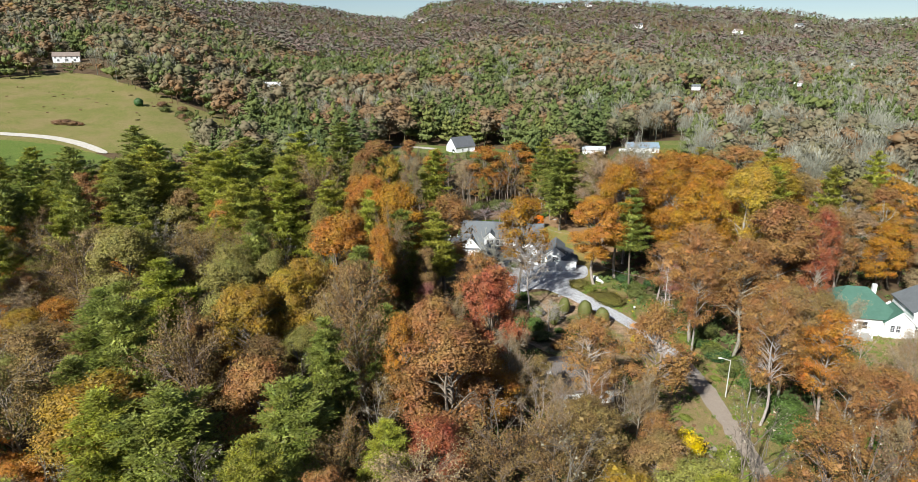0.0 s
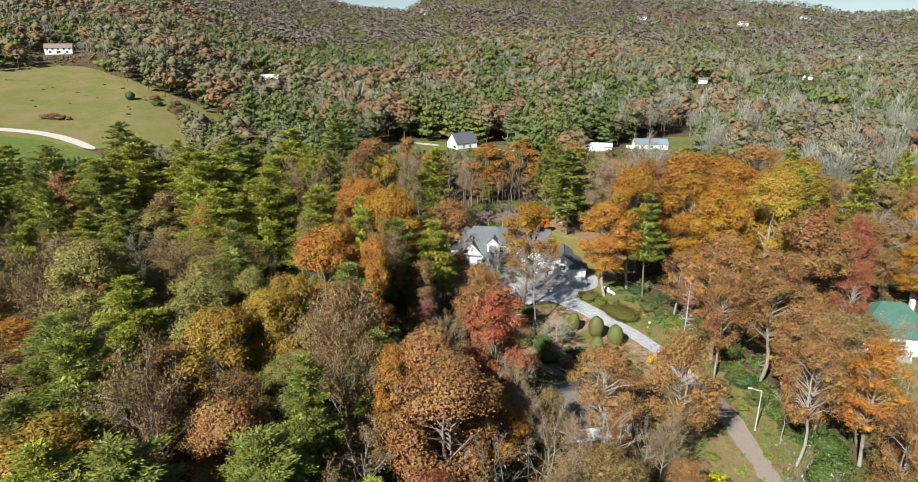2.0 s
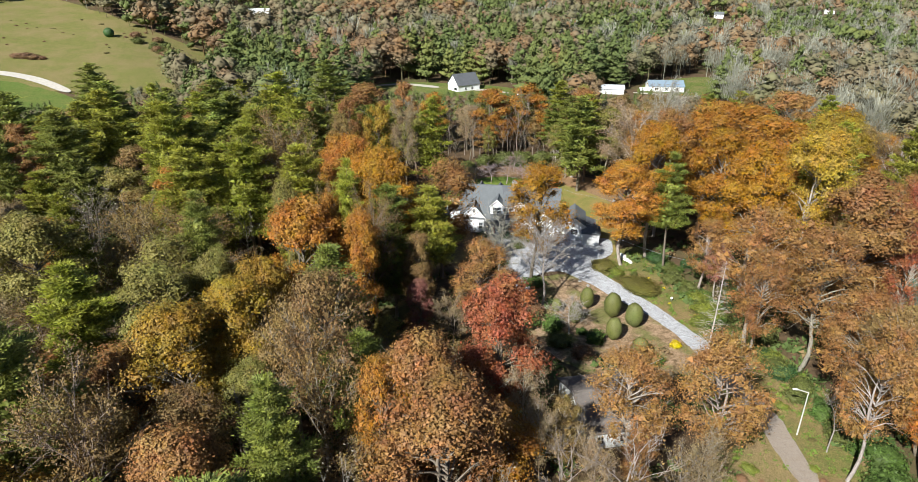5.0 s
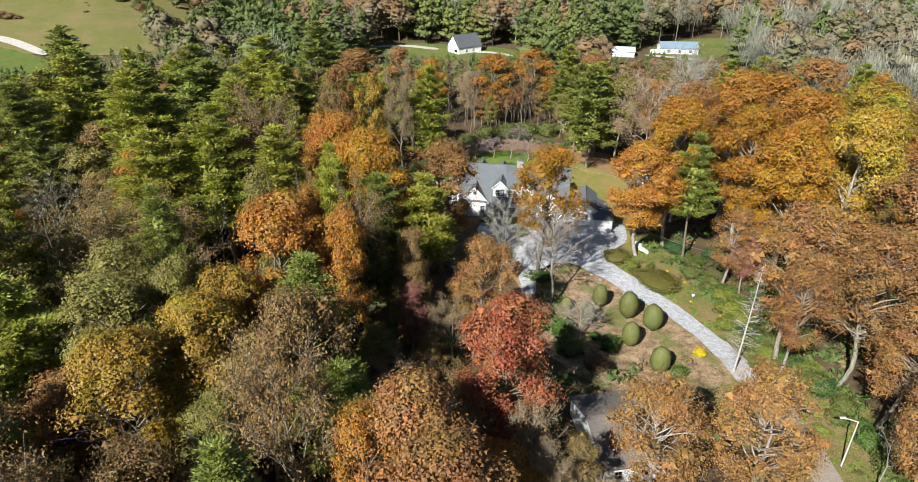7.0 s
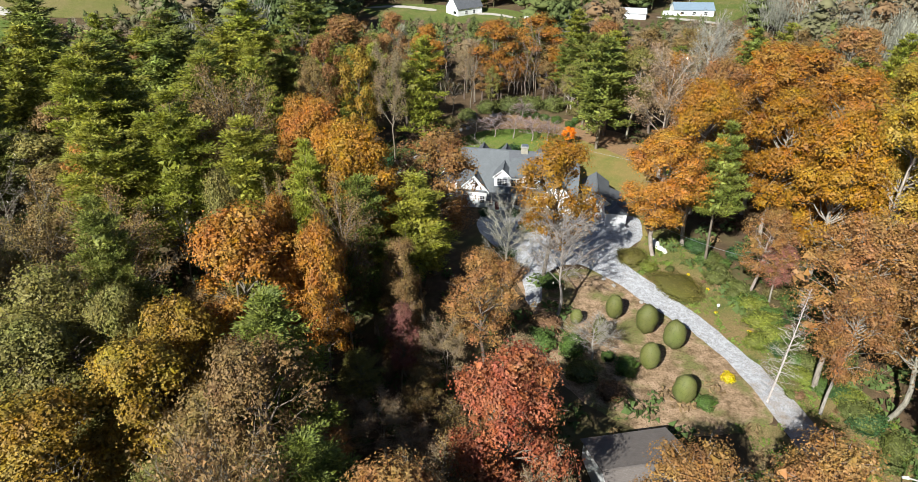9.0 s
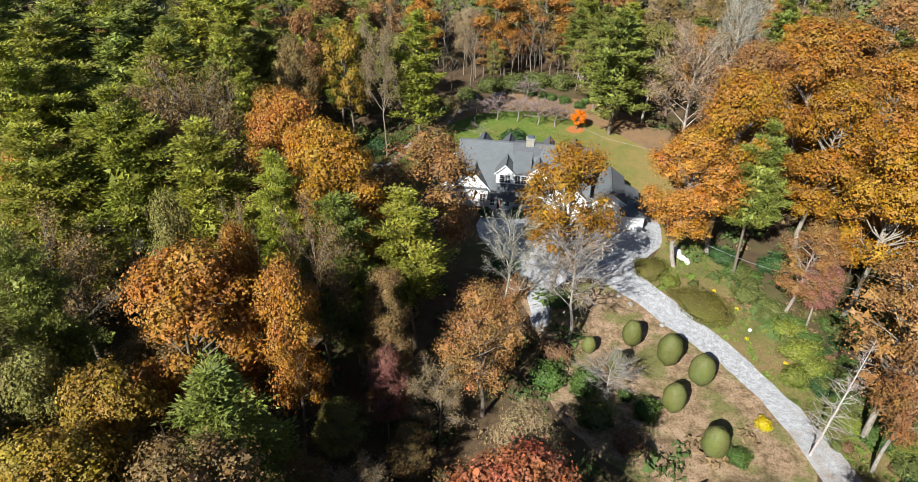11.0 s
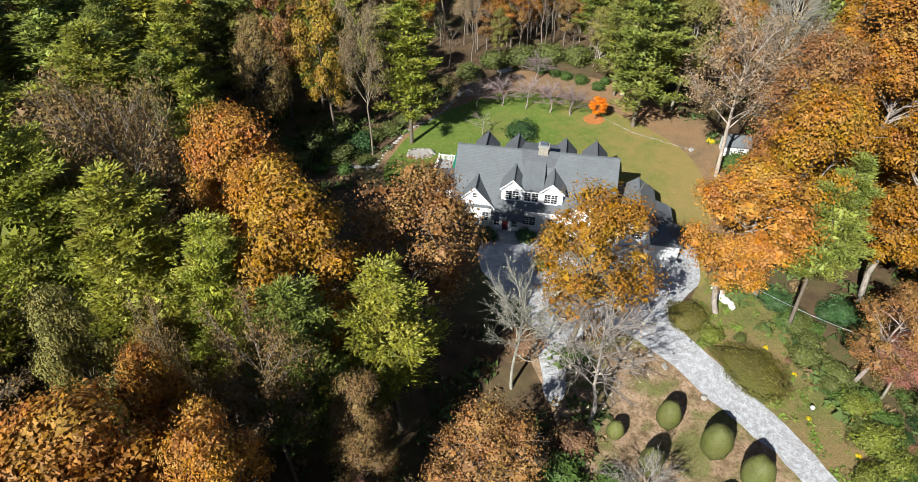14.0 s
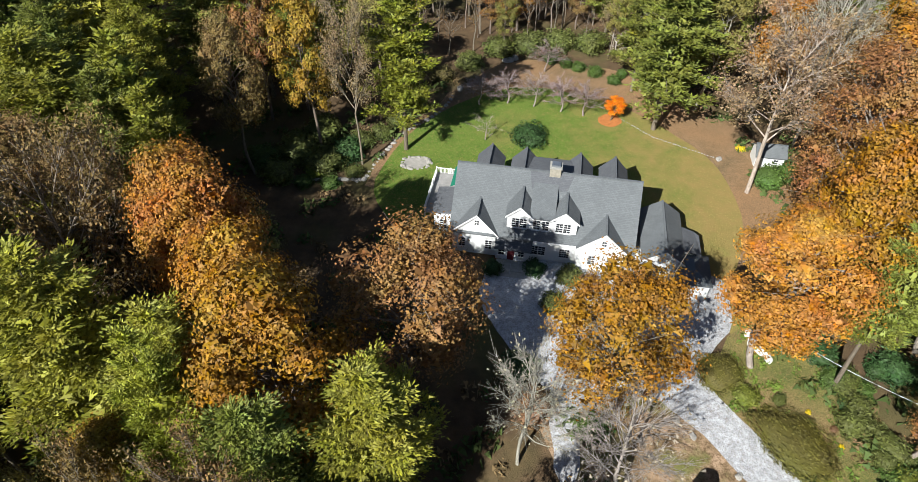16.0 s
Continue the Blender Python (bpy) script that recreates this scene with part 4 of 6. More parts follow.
near_spots = {"oak": [], "pine": [], "bare": []}
ridge_spots = {"oak": [], "pine": [], "bare": []}
r = 222.0
while r < 3050:
    gap = 8.8 if r < 430 else 10.2 if r < 850 else 10.2 + (r - 850) * 0.0055
    wide = 45 if r < 430 else 41
    n = int(r * radians(2 * wide) / gap)
    for i in range(n):
        az = radians(-wide + 2 * wide * (i + far_rng.uniform(-.45, .45)) / n)
        rr = r + far_rng.uniform(-.45, .45) * gap
        x, y = rr * math.sin(az), rr * math.cos(az)
        if y < 223 or inside(x, y, CLEAR) or not woodland(x, y):
            continue
        h = far_rng.uniform(15, 28)
        cap = tallest(x, y)
        if cap < 3.0:
            continue
        h = min(h, cap)
        if r < 264 and abs(x) < 120:
            kind = far_rng.choice(("pine", "pine", "oak", "bare") if x < -10 else ("oak", "oak", "bare", "pine", "bare"))
            tree(kind, far_rng.choice(("green", "lime")) if kind == "pine" else far_rng.choice(("rust", "brown", "tan", "orange", "olive", "brown")), x, y, h * 0.9, far_rng.uniform(3.6, 5.6), (0.24, 0.2, 0.165), far=True, where="behind the garden")
            continue
        sort_tree(x, y, rr, h, near_spots if r < 430 else spots if r < 850 else far_spots if r < 1400 else ridge_spots)
    r += gap
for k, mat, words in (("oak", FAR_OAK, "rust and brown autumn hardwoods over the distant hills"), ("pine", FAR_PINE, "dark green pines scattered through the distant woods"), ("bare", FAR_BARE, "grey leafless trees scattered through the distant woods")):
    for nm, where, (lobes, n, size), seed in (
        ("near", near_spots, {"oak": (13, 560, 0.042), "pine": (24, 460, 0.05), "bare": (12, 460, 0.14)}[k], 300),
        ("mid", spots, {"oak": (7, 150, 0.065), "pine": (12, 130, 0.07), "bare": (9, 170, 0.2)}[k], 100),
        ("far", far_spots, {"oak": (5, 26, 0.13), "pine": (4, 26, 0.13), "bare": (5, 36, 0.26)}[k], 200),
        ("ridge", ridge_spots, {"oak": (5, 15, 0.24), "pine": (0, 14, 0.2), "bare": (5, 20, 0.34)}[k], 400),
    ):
        far_woods(f"{nm}_{k}_woods", k, where[k], [far_tree(seed + i, k, lobes, n, size) for i in range(9)], HAZED_RIDGE if nm == "ridge" and k == "oak" else mat, words.replace("distant", "middle-distance") if nm in ("near", "mid") else words)


# ---- undergrowth on the woodland floor ----
def undergrowth(name, count, tone, tall, seed, label, ok, blades=False):
    rng = random.Random(seed)
    places = []
    while len(places) < count:
        y = rng.uniform(60, 215)
        x = rng.uniform(-0.72 * y - 20, 0.72 * y + 20)
        if ok(x, y):
            places.append((x, y, rng.uniform(0.6, 1.4) * tall))
    shapes = []
    for i in range(4):
        r = np.random.default_rng(seed + i)
        d = r.normal(0, 1, (34, 3))
        d[:, 2] = np.abs(d[:, 2])
        d /= np.linalg.norm(d, axis=1, keepdims=True)
        v, _ = leaf_triangles(r, d * r.uniform(0.5, 1, (34, 1)) * (0.8, 0.8, 0.75) + (0, 0, 0.1), 0.34, 0.26, d, 0.6)
        if blades:
            q, s = r.uniform(0, 6.283, 30), r.uniform(0.1, 0.5, (30, 1))
            root = np.stack([np.cos(q), np.sin(q), 0 * q], 1) * s
            side = np.stack([-np.sin(q), np.cos(q), 0 * q], 1) * 0.1
            tip = root * 2.2 + np.stack([0 * q, 0 * q, r.uniform(0.5, 1.1, 30)], 1)
            v = np.stack([root + side, tip, root - side], 1).reshape(-1, 3)
        shapes.append((v, np.arange(len(v)).reshape(-1, 3)))
    m = far_material(name + "_leaves", *tone)
    return far_woods(name, "", places, shapes, m, label)


def shaded(x, y):
    return woodland(x, y) and not inside(x, y, LAWN_EDGE) and math.hypot(x - 91, y - 130) > 17


undergrowth("evergreen_undergrowth", 1500, ((0.0, (0.05, 0.085, 0.025)), (1.0, (0.11, 0.14, 0.04))), 2.0, 71, "dark evergreen undergrowth on the woodland floor", shaded)
undergrowth("brown_undergrowth", 900, ((0.0, (0.16, 0.1, 0.05)), (1.0, (0.26, 0.19, 0.09))), 1.5, 72, "brown leafy undergrowth on the woodland floor", shaded)


def wild(x, y):
    """The rough strips on both sides of the drive and before the green-roofed house."""
    return (inside(x, y, VERGE) or inside(x, y, WEST_VERGE) or inside(x, y, YARD)) and not inside(x, y, COURT)


def bedded(x, y):
    return inside(x, y, BED) and not inside(x, y, COURT)


undergrowth("green_weeds", 3200, ((0.0, (0.06, 0.12, 0.02)), (1.0, (0.2, 0.24, 0.04))), 0.8, 81, "low green weeds on the rough verge", wild)
undergrowth("tall_dry_grass", 2400, ((0.0, (0.22, 0.18, 0.06)), (1.0, (0.34, 0.26, 0.1))), 0.5, 82, "tufts of dry tan grass on the rough verge", wild, True)
undergrowth("brown_leaf_drifts", 3000, ((0.0, (0.2, 0.11, 0.05)), (1.0, (0.36, 0.23, 0.11))), 0.34, 83, "drifts of fallen brown leaves beside the drive", lambda x, y: wild(x, y) or bedded(x, y) or (y < 125 and inside(x, y, COURT) and math.sin(x * 9 + y * 5) > 0.3))
undergrowth("garden_weeds", 1500, ((0.0, (0.08, 0.12, 0.03)), (1.0, (0.2, 0.2, 0.06))), 0.4, 84, "small green plants scattered over the garden bed", bedded)
undergrowth("leaf_scatter", 1100, ((0.0, (0.3, 0.16, 0.06)), (1.0, (0.4, 0.24, 0.1))), 0.22, 86, "small drifts of fallen orange leaves on the bank and dry lawn", lambda x, y: y > 165 and x > 24 and inside(x, y, CLEAR))


# ---- building kit ----
def part(name, bm, material, parent, label="", smooth_faces=False):
    """Links a bmesh as one mesh object under a thing or under a part."""
    bmesh.ops.recalc_face_normals(bm, faces=bm.faces[:])
    me = bpy.data.meshes.new(name)
    bm.to_mesh(me)
    bm.free()
    me.materials.append(material)
    if smooth_faces:
        me.polygons.foreach_set("use_smooth", [True] * len(me.polygons))
    ob = new(name, me)
    ob.parent = parent
    return tagged(ob, label) if label else ob


def solid(bm, a, b):
    """A closed solid between two rings of points."""
    va, vb = [bm.verts.new(p) for p in a], [bm.verts.new(p) for p in b]
    bm.faces.new(va)
    bm.faces.new(vb[::-1])
    for i in range(len(a)):
        j = (i + 1) % len(a)
        bm.faces.new((va[i], vb[i], vb[j], va[j]))
    return bm


def box(x0, x1, y0, y1, z0, z1, bm=None):
    bm = bm or bmesh.new()
    return solid(bm, [(x0, y0, z0), (x1, y0, z0), (x1, y1, z0), (x0, y1, z0)], [(x0, y0, z1), (x1, y0, z1), (x1, y1, z1), (x0, y1, z1)])


def slab(pts, thick, bm=None):
    """A sheet of some thickness under the given ring."""
    bm = bm or bmesh.new()
    return solid(bm, pts, [(x, y, z - thick) for x, y, z in pts])


def gable_front(u0, u1, um, eave, ridge, v0, v1, base=-0.4):
    """A five-sided body whose gable faces along v."""
    ring = [(u0, base), (u1, base), (u1, eave), (um, ridge), (u0, eave)]
    return solid(bmesh.new(), [(u, v0, z) for u, z in ring], [(u, v1, z) for u, z in ring])


def gable_roof(parent, u0, u1, um, eave, ridge, v0, v1, material, over=0.3, thick=0.18):
    """Two roof planes whose ridge runs along v, with a ridge cap."""
    for s, u in ((-1, u0), (1, u1)):
        k = (ridge - eave) / abs(um - u)
        o = u + s * over
        part("roof_plane", slab([(um, v0, ridge), (um, v1, ridge), (o, v1, eave - k * over), (o, v0, eave - k * over)], thick), material, parent)
    part("ridge_cap", box(um - 0.13, um + 0.13, v0, v1, ridge - 0.06, ridge + 0.05), material, parent)
    # barge boards along the front edge
    for s, u in ((-1, u0), (1, u1)):
        k = (ridge - eave) / abs(um - u)
        o = u + s * over
        bm = solid(bmesh.new(), [(um, v0 - 0.06, ridge - 0.02), (o, v0 - 0.06, eave - k * over - 0.02), (o, v0 - 0.06, eave - k * over - 0.26), (um, v0 - 0.06, ridge - 0.28)], [(um, v0, ridge - 0.02), (o, v0, eave - k * over - 0.02), (o, v0, eave - k * over - 0.26), (um, v0, ridge - 0.28)])
        part("barge_board", bm, TRIM, parent)


def window(parent, u, v, z, w=0.85, h=1.5, bars=(1, 3)):
    """A white sash window with glazing bars, standing proud of a wall that faces along -v."""
    bm = bmesh.new()
    for x0, x1, z0, z1 in ((u - w / 2 - 0.1, u - w / 2, z - h / 2 - 0.1, z + h / 2 + 0.1), (u + w / 2, u + w / 2 + 0.1, z - h / 2 - 0.1, z + h / 2 + 0.1), (u - w / 2, u + w / 2, z + h / 2, z + h / 2 + 0.1), (u - w / 2, u + w / 2, z - h / 2 - 0.1, z - h / 2)):
        box(x0, x1, v - 0.07, v + 0.05, z0, z1, bm)
    wn_ = part("window", bm, TRIM, parent)
    part("pane", box(u - w / 2, u + w / 2, v - 0.025, v + 0.02, z - h / 2, z + h / 2), GLASS, wn_, "dark reflecting glass")
    bm = bmesh.new()
    for i in range(bars[0]):
        c = u - w / 2 + w * (i + 1) / (bars[0] + 1)
        box(c - 0.02, c + 0.02, v - 0.05, v - 0.026, z - h / 2, z + h / 2, bm)
    for i in range(bars[1]):
        c = z - h / 2 + h * (i + 1) / (bars[1] + 1)
        t = 0.045 if i == bars[1] // 2 else 0.02
        box(u - w / 2, u + w / 2, v - 0.055, v - 0.027, c - t, c + t, bm)
    part("glazing_bars", bm, TRIM, wn_)
    part("sill", box(u - w / 2 - 0.16, u + w / 2 + 0.16, v - 0.13, v + 0.02, z - h / 2 - 0.17, z - h / 2 - 0.102), TRIM, wn_)
    return wn_


def siding():
    m = Nodes("white_clapboard")
    wv = m.add("ShaderNodeTexWave", Scale=2.6, Distortion=0.0)
    wv.bands_direction, wv.wave_profile = "Z", "SAW"
    m.t.links.new(m.place(), wv.inputs["Vector"])
    c = m.mix(m.noise(0.7, 5), (0.74, 0.75, 0.76), (0.83, 0.83, 0.82))
    c = m.mix(m.math("MULTIPLY", m.noise(5.0, 5), 0.14), c, (0.55, 0.54, 0.5))
    m.bump(wv.outputs["Fac"], 0.5, 0.03)
    return m.done(c, 0.55, 0, 0.3)


def shingle(name, a, b, scale=1.0):
    m = Nodes(name)
    br = m.add("ShaderNodeTexBrick", Scale=1.0, Color1=(*a, 1), Color2=(*b, 1), Mortar=(a[0] * 0.75, a[1] * 0.75, a[2] * 0.75, 1))
    br.inputs["Mortar Size"].default_value, br.inputs["Brick Width"].default_value, br.inputs["Row Height"].default_value = 0.012, 0.33, 0.16
    m.t.links.new(m.place(), br.inputs["Vector"])
    c = m.mix(m.ramp(m.noise(0.45, 5), (0.35, (0, 0, 0)), (0.7, (0.5, 0.5, 0.5))), br.outputs["Color"], tuple(v * 0.7 for v in a))
    c = m.mix(m.math("MULTIPLY", m.noise(14.0, 3), 0.3), c, tuple(v * 1.5 for v in b))
    m.bump(br.outputs["Fac"], 0.3, 0.02)
    return m.done(c, 0.85, 0, 0.25)


def glass():
    m = Nodes("window_glass")
    return m.done(m.mix(m.noise(0.8, 2), (0.012, 0.014, 0.018), (0.03, 0.034, 0.04)), 0.08, 0, 0.5)


SIDING, TRIM, GLASS = siding(), plain("white_trim", (0.8, 0.8, 0.79), 0.5, 0.1), glass()
SHINGLE = shingle("grey_shingles", (0.108, 0.117, 0.124), (0.138, 0.148, 0.155))
SHINGLE_DARK = shingle("dark_shingles", (0.085, 0.09, 0.1), (0.115, 0.12, 0.13))
SHINGLE_GREEN = shingle("green_shingles", (0.05, 0.115, 0.085), (0.07, 0.145, 0.11))
SHINGLE_BROWN = shingle("brown_shingles", (0.2, 0.155, 0.13), (0.25, 0.2, 0.17))
METAL_BLUE = plain("blue_grey_metal_roof", (0.25, 0.33, 0.4), 0.4, 0.15, 1.0, 0.2)
DECKING = plain("grey_decking", (0.3, 0.29, 0.28), 0.8, 0.3, 2.0)
GREEN_CLOTH = plain("green_awning_cloth", (0.01, 0.16, 0.1), 0.8, 0.15, 1.0)
RED_DOOR = plain("dark_red_paint", (0.12, 0.02, 0.025), 0.45, 0.15)
STONE = plain("buff_stone", (0.34, 0.31, 0.25), 0.9, 0.4, 2.5, 0.0, 0.8)
ROCK = plain("grey_rock", (0.34, 0.32, 0.29), 0.9, 0.4, 1.5, 0.0, 0.9)
STEEL = plain("galvanised_metal", (0.4, 0.43, 0.47), 0.35, 0.2, 2.0, 0.8)
FLAG = plain("flagstone", (0.33, 0.32, 0.29), 0.85, 0.35, 1.2, 0.0, 0.6)

# ---- the white house ----
house = new("house")
house.matrix_basis = pose(1.0, 176.2, 1.0, 0, 0, -8.8)
tagged(house, "large white clapboard house with grey shingle roof and gables", "house")
RIDGE, PITCH = 10.05, 0.95
prof = [(-6.2, -0.4), (6.2, -0.4), (6.2, RIDGE - 0.22 - PITCH * 6.2), (0, RIDGE - 0.22), (-6.2, RIDGE - 0.22 - PITCH * 6.2)]
part("wall", solid(bmesh.new(), [(0, v, z) for v, z in prof], [(23.3, v, z) for v, z in prof]), SIDING, house)
for s in (-1, 1):
    part("roof", slab([(-0.3, 0, RIDGE), (23.6, 0, RIDGE), (23.6, s * 6.65, RIDGE - PITCH * 6.65), (-0.3, s * 6.65, RIDGE - PITCH * 6.65)], 0.2), SHINGLE, house)
part("ridge_cap", box(-0.3, 23.6, -0.14, 0.14, RIDGE - 0.08, RIDGE + 0.05), SHINGLE, house)
part("roof_patch", slab([(9.3, -0.15, RIDGE - 0.1), (15.0, -0.15, RIDGE - 0.1), (14.2, -1.75, RIDGE - PITCH * 1.75 + 0.03), (9.7, -1.75, RIDGE - PITCH * 1.75 + 0.03)], 0.12), SHINGLE_DARK, house, "slightly raised panel of darker shingles round the chimney")
for u0, u1, um, v, top, eave in ((0.05, 6.05, 3.3, -6.45, 7.1, 4.0), (16.5, 22.5, 19.6, -6.9, 6.85, 4.1)):
    part("gable_wall", gable_front(u0, u1, um, eave - 0.16, top - 0.16, v, -1.0), SIDING, house)
    gable_roof(house, u0, u1, um, eave, top, v - 0.3, -(RIDGE - top) / PITCH, SHINGLE)
# dormers over the entrance
part("dormer_wall", box(7.1, 16.0, -5.55, -1.2, 3.6, 7.0), SIDING, house)
part("dormer_roof", slab([(9.9, -5.95, 6.95), (13.1, -5.95, 6.95), (13.1, -1.2, RIDGE - PITCH * 1.2 + 0.05), (9.9, -1.2, RIDGE - PITCH * 1.2 + 0.05)], 0.16), SHINGLE, house)
for u0, u1, top in ((7.1, 10.3, 8.5), (12.7, 16.0, 8.4)):
    um = (u0 + u1) / 2
    part("dormer_gable", gable_front(u0, u1, um, 6.84, top - 0.16, -5.6, -1.4, 4.0), SIDING, house)
    gable_roof(house, u0, u1, um, 7.0, top, -5.9, -(RIDGE - top) / PITCH, SHINGLE, 0.25)
# rear cross gables
for um in (3.5, 8.3, 15.7, 20.4):
    part("rear_gable_wall", gable_front(um - 1.7, um + 1.7, um, 6.6, 8.4, 6.5, 1.0), SIDING, house)
    gable_roof(house, um - 1.7, um + 1.7, um, 6.75, 8.6, 6.8, 1.4, SHINGLE_DARK, 0.25)
part("rear_flat_roof", slab([(8.3, 1.2, 8.3), (15.7, 1.2, 8.3), (15.7, 6.4, 7.4), (8.3, 6.4, 7.4)], 0.2), SHINGLE_DARK, house)
part("rear_gable_link", box(8.3, 15.7, 1.0, 6.2, 3.0, 7.15), SIDING, house)
# entrance
part("porch_wall", box(6.0, 10.5, -6.9, -5.5, -0.4, 2.4), SIDING, house)
part("porch_roof", slab([(5.85, -7.45, 2.35), (10.7, -7.45, 2.35), (10.7, -5.4, 4.35), (5.85, -5.4, 4.35)], 0.18), SHINGLE_DARK, house)
front_door = part("door", box(7.55, 8.45, -6.98, -6.88, 0.0, 2.05), RED_DOOR, house, "dark red front door")
part("door_knob", box(8.28, 8.34, -7.04, -6.985, 0.95, 1.01), STEEL, front_door)
bm = box(7.42, 7.54, -6.99, -6.87, 0.0, 2.2)
box(8.46, 8.58, -6.99, -6.87, 0.0, 2.2, bm)
box(7.54, 8.46, -6.99, -6.87, 2.06, 2.2, bm)
part("door_frame", bm, TRIM, front_door)
for u in (6.75, 9.35):
    window(house, u, -6.9, 1.35, 0.75, 1.0, (1, 1))
for u, v, z in ((8.18, -5.6, 5.65), (9.18, -5.6, 5.65), (10.9, -5.55, 5.6), (12.0, -5.55, 5.6), (13.8, -5.6, 5.6), (14.78, -5.6, 5.6), (11.0, -6.2, 1.75), (11.95, -6.2, 1.75), (1.4, -6.45, 1.9), (4.95, -6.45, 1.9), (18.4, -6.9, 1.9), (20.8, -6.9, 1.9)):
    window(house, u, v, z)
window(house, 14.9, -6.2, 1.75, 1.25, 1.5, (3, 3))
window(house, 3.3, -6.45, 5.55, 0.55, 0.8, (1, 1))
window(house, 19.6, -6.9, 5.0, 0.6, 0.8, (1, 1))
part("gutter", box(10.75, 16.4, -6.8, -6.66, 3.6, 3.74), TRIM, house)
for u in (6.12, 10.6, 16.1):
    part("downpipe", box(u - 0.05, u + 0.05, -6.35 if u > 6.2 else -6.6, -6.22 if u > 6.2 else -6.46, -0.3, 3.7), TRIM, house)
part("vent_pipe", box(7.0, 7.09, -4.6, -4.51, 5.2, 6.6), TRIM, house)
chimney = part("chimney", box(11.75, 13.15, -0.5, 0.8, 8.6, 10.9), STONE, house, "buff stone chimney")
part("chimney_cap", box(11.65, 13.25, -0.6, 0.9, 10.904, 11.05), FLAG, chimney)
part("flue_cover", box(11.9, 13.0, -0.3, 0.6, 11.054, 11.35), STEEL, chimney, "blue-grey metal flue cover")
# west side: sunroom, deck and awning
part("sunroom_wall", box(-2.85, -0.004, -4.0, 0.7, -0.8, 4.25), SIDING, house)
part("sunroom_roof", slab([(-3.1, -4.3, 4.35), (-0.05, -4.3, 4.75), (-0.05, 1.0, 4.95), (-3.1, 1.0, 4.5)], 0.16), SHINGLE_DARK, house)
window(house, -1.55, -4.0, 2.3, 0.9, 1.6)
part("deck_floor", box(-4.6, -0.31, 0.72, 6.4, 2.5, 2.68), DECKING, house)
part("deck_walk", box(-4.6, -2.87, -2.4, 0.716, 2.5, 2.68), DECKING, house)
for u, v in ((-4.5, -2.3), (-4.5, 0.7), (-4.5, 3.5), (-4.5, 6.3), (-2.4, 6.3), (-0.45, 6.3)):
    part("deck_post", box(u - 0.08, u + 0.08, v - 0.08, v + 0.08, -0.8, 3.75), TRIM, house)
part("rail", box(-4.56, -4.44, -2.2, 6.2, 3.5, 3.6), TRIM, house)
part("rail", box(-4.4, -0.53, 6.24, 6.36, 3.5, 3.6), TRIM, house)
bm = bmesh.new()
v = -2.0
while v < 6.1:
    box(-4.53, -4.47, v, v + 0.07, 2.69, 3.496, bm)
    v += 0.2
u = -4.2
while u < -0.6:
    box(u, u + 0.07, 6.27, 6.33, 2.69, 3.496, bm)
    u += 0.2
part("balusters", bm, TRIM, house)
part("awning", slab([(-1.75, 2.2, 3.75), (-0.32, 2.2, 4.6), (-0.32, 6.7, 4.6), (-1.75, 6.7, 3.75)], 0.05), GREEN_CLOTH, house, "green cloth awning over the deck")

# east side: garage wing and low sheds
wing = new("garage_wing")
wing.matrix_basis = house.matrix_basis.copy()
tagged(wing, "white garage wing with grey gabled and hipped roofs", "garage")
part("wall", gable_front(24.7, 29.5, 27.1, 3.75, 5.4, -7.3, 2.0), SIDING, wing)
gable_roof(wing, 24.7, 29.5, 27.1, 3.9, 5.6, -7.6, 2.3, SHINGLE)
window(wing, 27.1, -7.3, 2.1, 1.3, 1.3, (3, 2))
# added filler across the shaded gap between house and garage, roofed dark
part("added_link_wall", box(23.304, 24.696, -4.0, 0.5, -0.4, 2.5), SIDING, wing)
part("link_roof", slab([(23.31, -4.3, 2.6), (24.69, -4.3, 2.6), (24.69, 0.8, 2.75), (23.31, 0.8, 2.75)], 0.14), SHINGLE_DARK, wing)
part("side_wall", box(29.504, 31.9, -4.75, -0.6, -0.4, 2.85), SIDING, wing)
part("side_roof", slab([(29.45, -4.8, 3.75), (32.2, -4.8, 2.95), (32.2, -0.9, 2.95), (31.6, -0.3, 3.0), (29.45, -0.3, 3.75)], 0.15), SHINGLE_DARK, wing)
part("shed_wall", box(29.0, 32.8, -9.7, -4.8, -0.8, 2.75), SIDING, wing)
bm = bmesh.new()
eaves = [bm.verts.new(p) for p in ((28.7, -10.0, 2.8), (33.1, -10.0, 2.8), (33.1, -4.5, 2.8), (28.7, -4.5, 2.8))]
tops = [bm.verts.new(p) for p in ((30.9, -8.0, 3.85), (30.9, -6.4, 3.85))]
for f in ((eaves[0], eaves[1], tops[0]), (eaves[1], eaves[2], tops[1], tops[0]), (eaves[2], eaves[3], tops[1]), (eaves[3], eaves[0], tops[0], tops[1]), tuple(reversed(eaves))):
    bm.faces.new(f)
part("shed_roof", bm, SHINGLE, wing)
part("garage_door", box(29.5, 32.0, -9.76, -9.7, -0.5, 1.85), TRIM, wing)
bm = bmesh.new()
for k in range(4):
    box(29.55, 31.95, -9.775, -9.761, -0.45 + k * 0.57, 0.07 + k * 0.57, bm)
part("door_panels", bm, TRIM, wing)


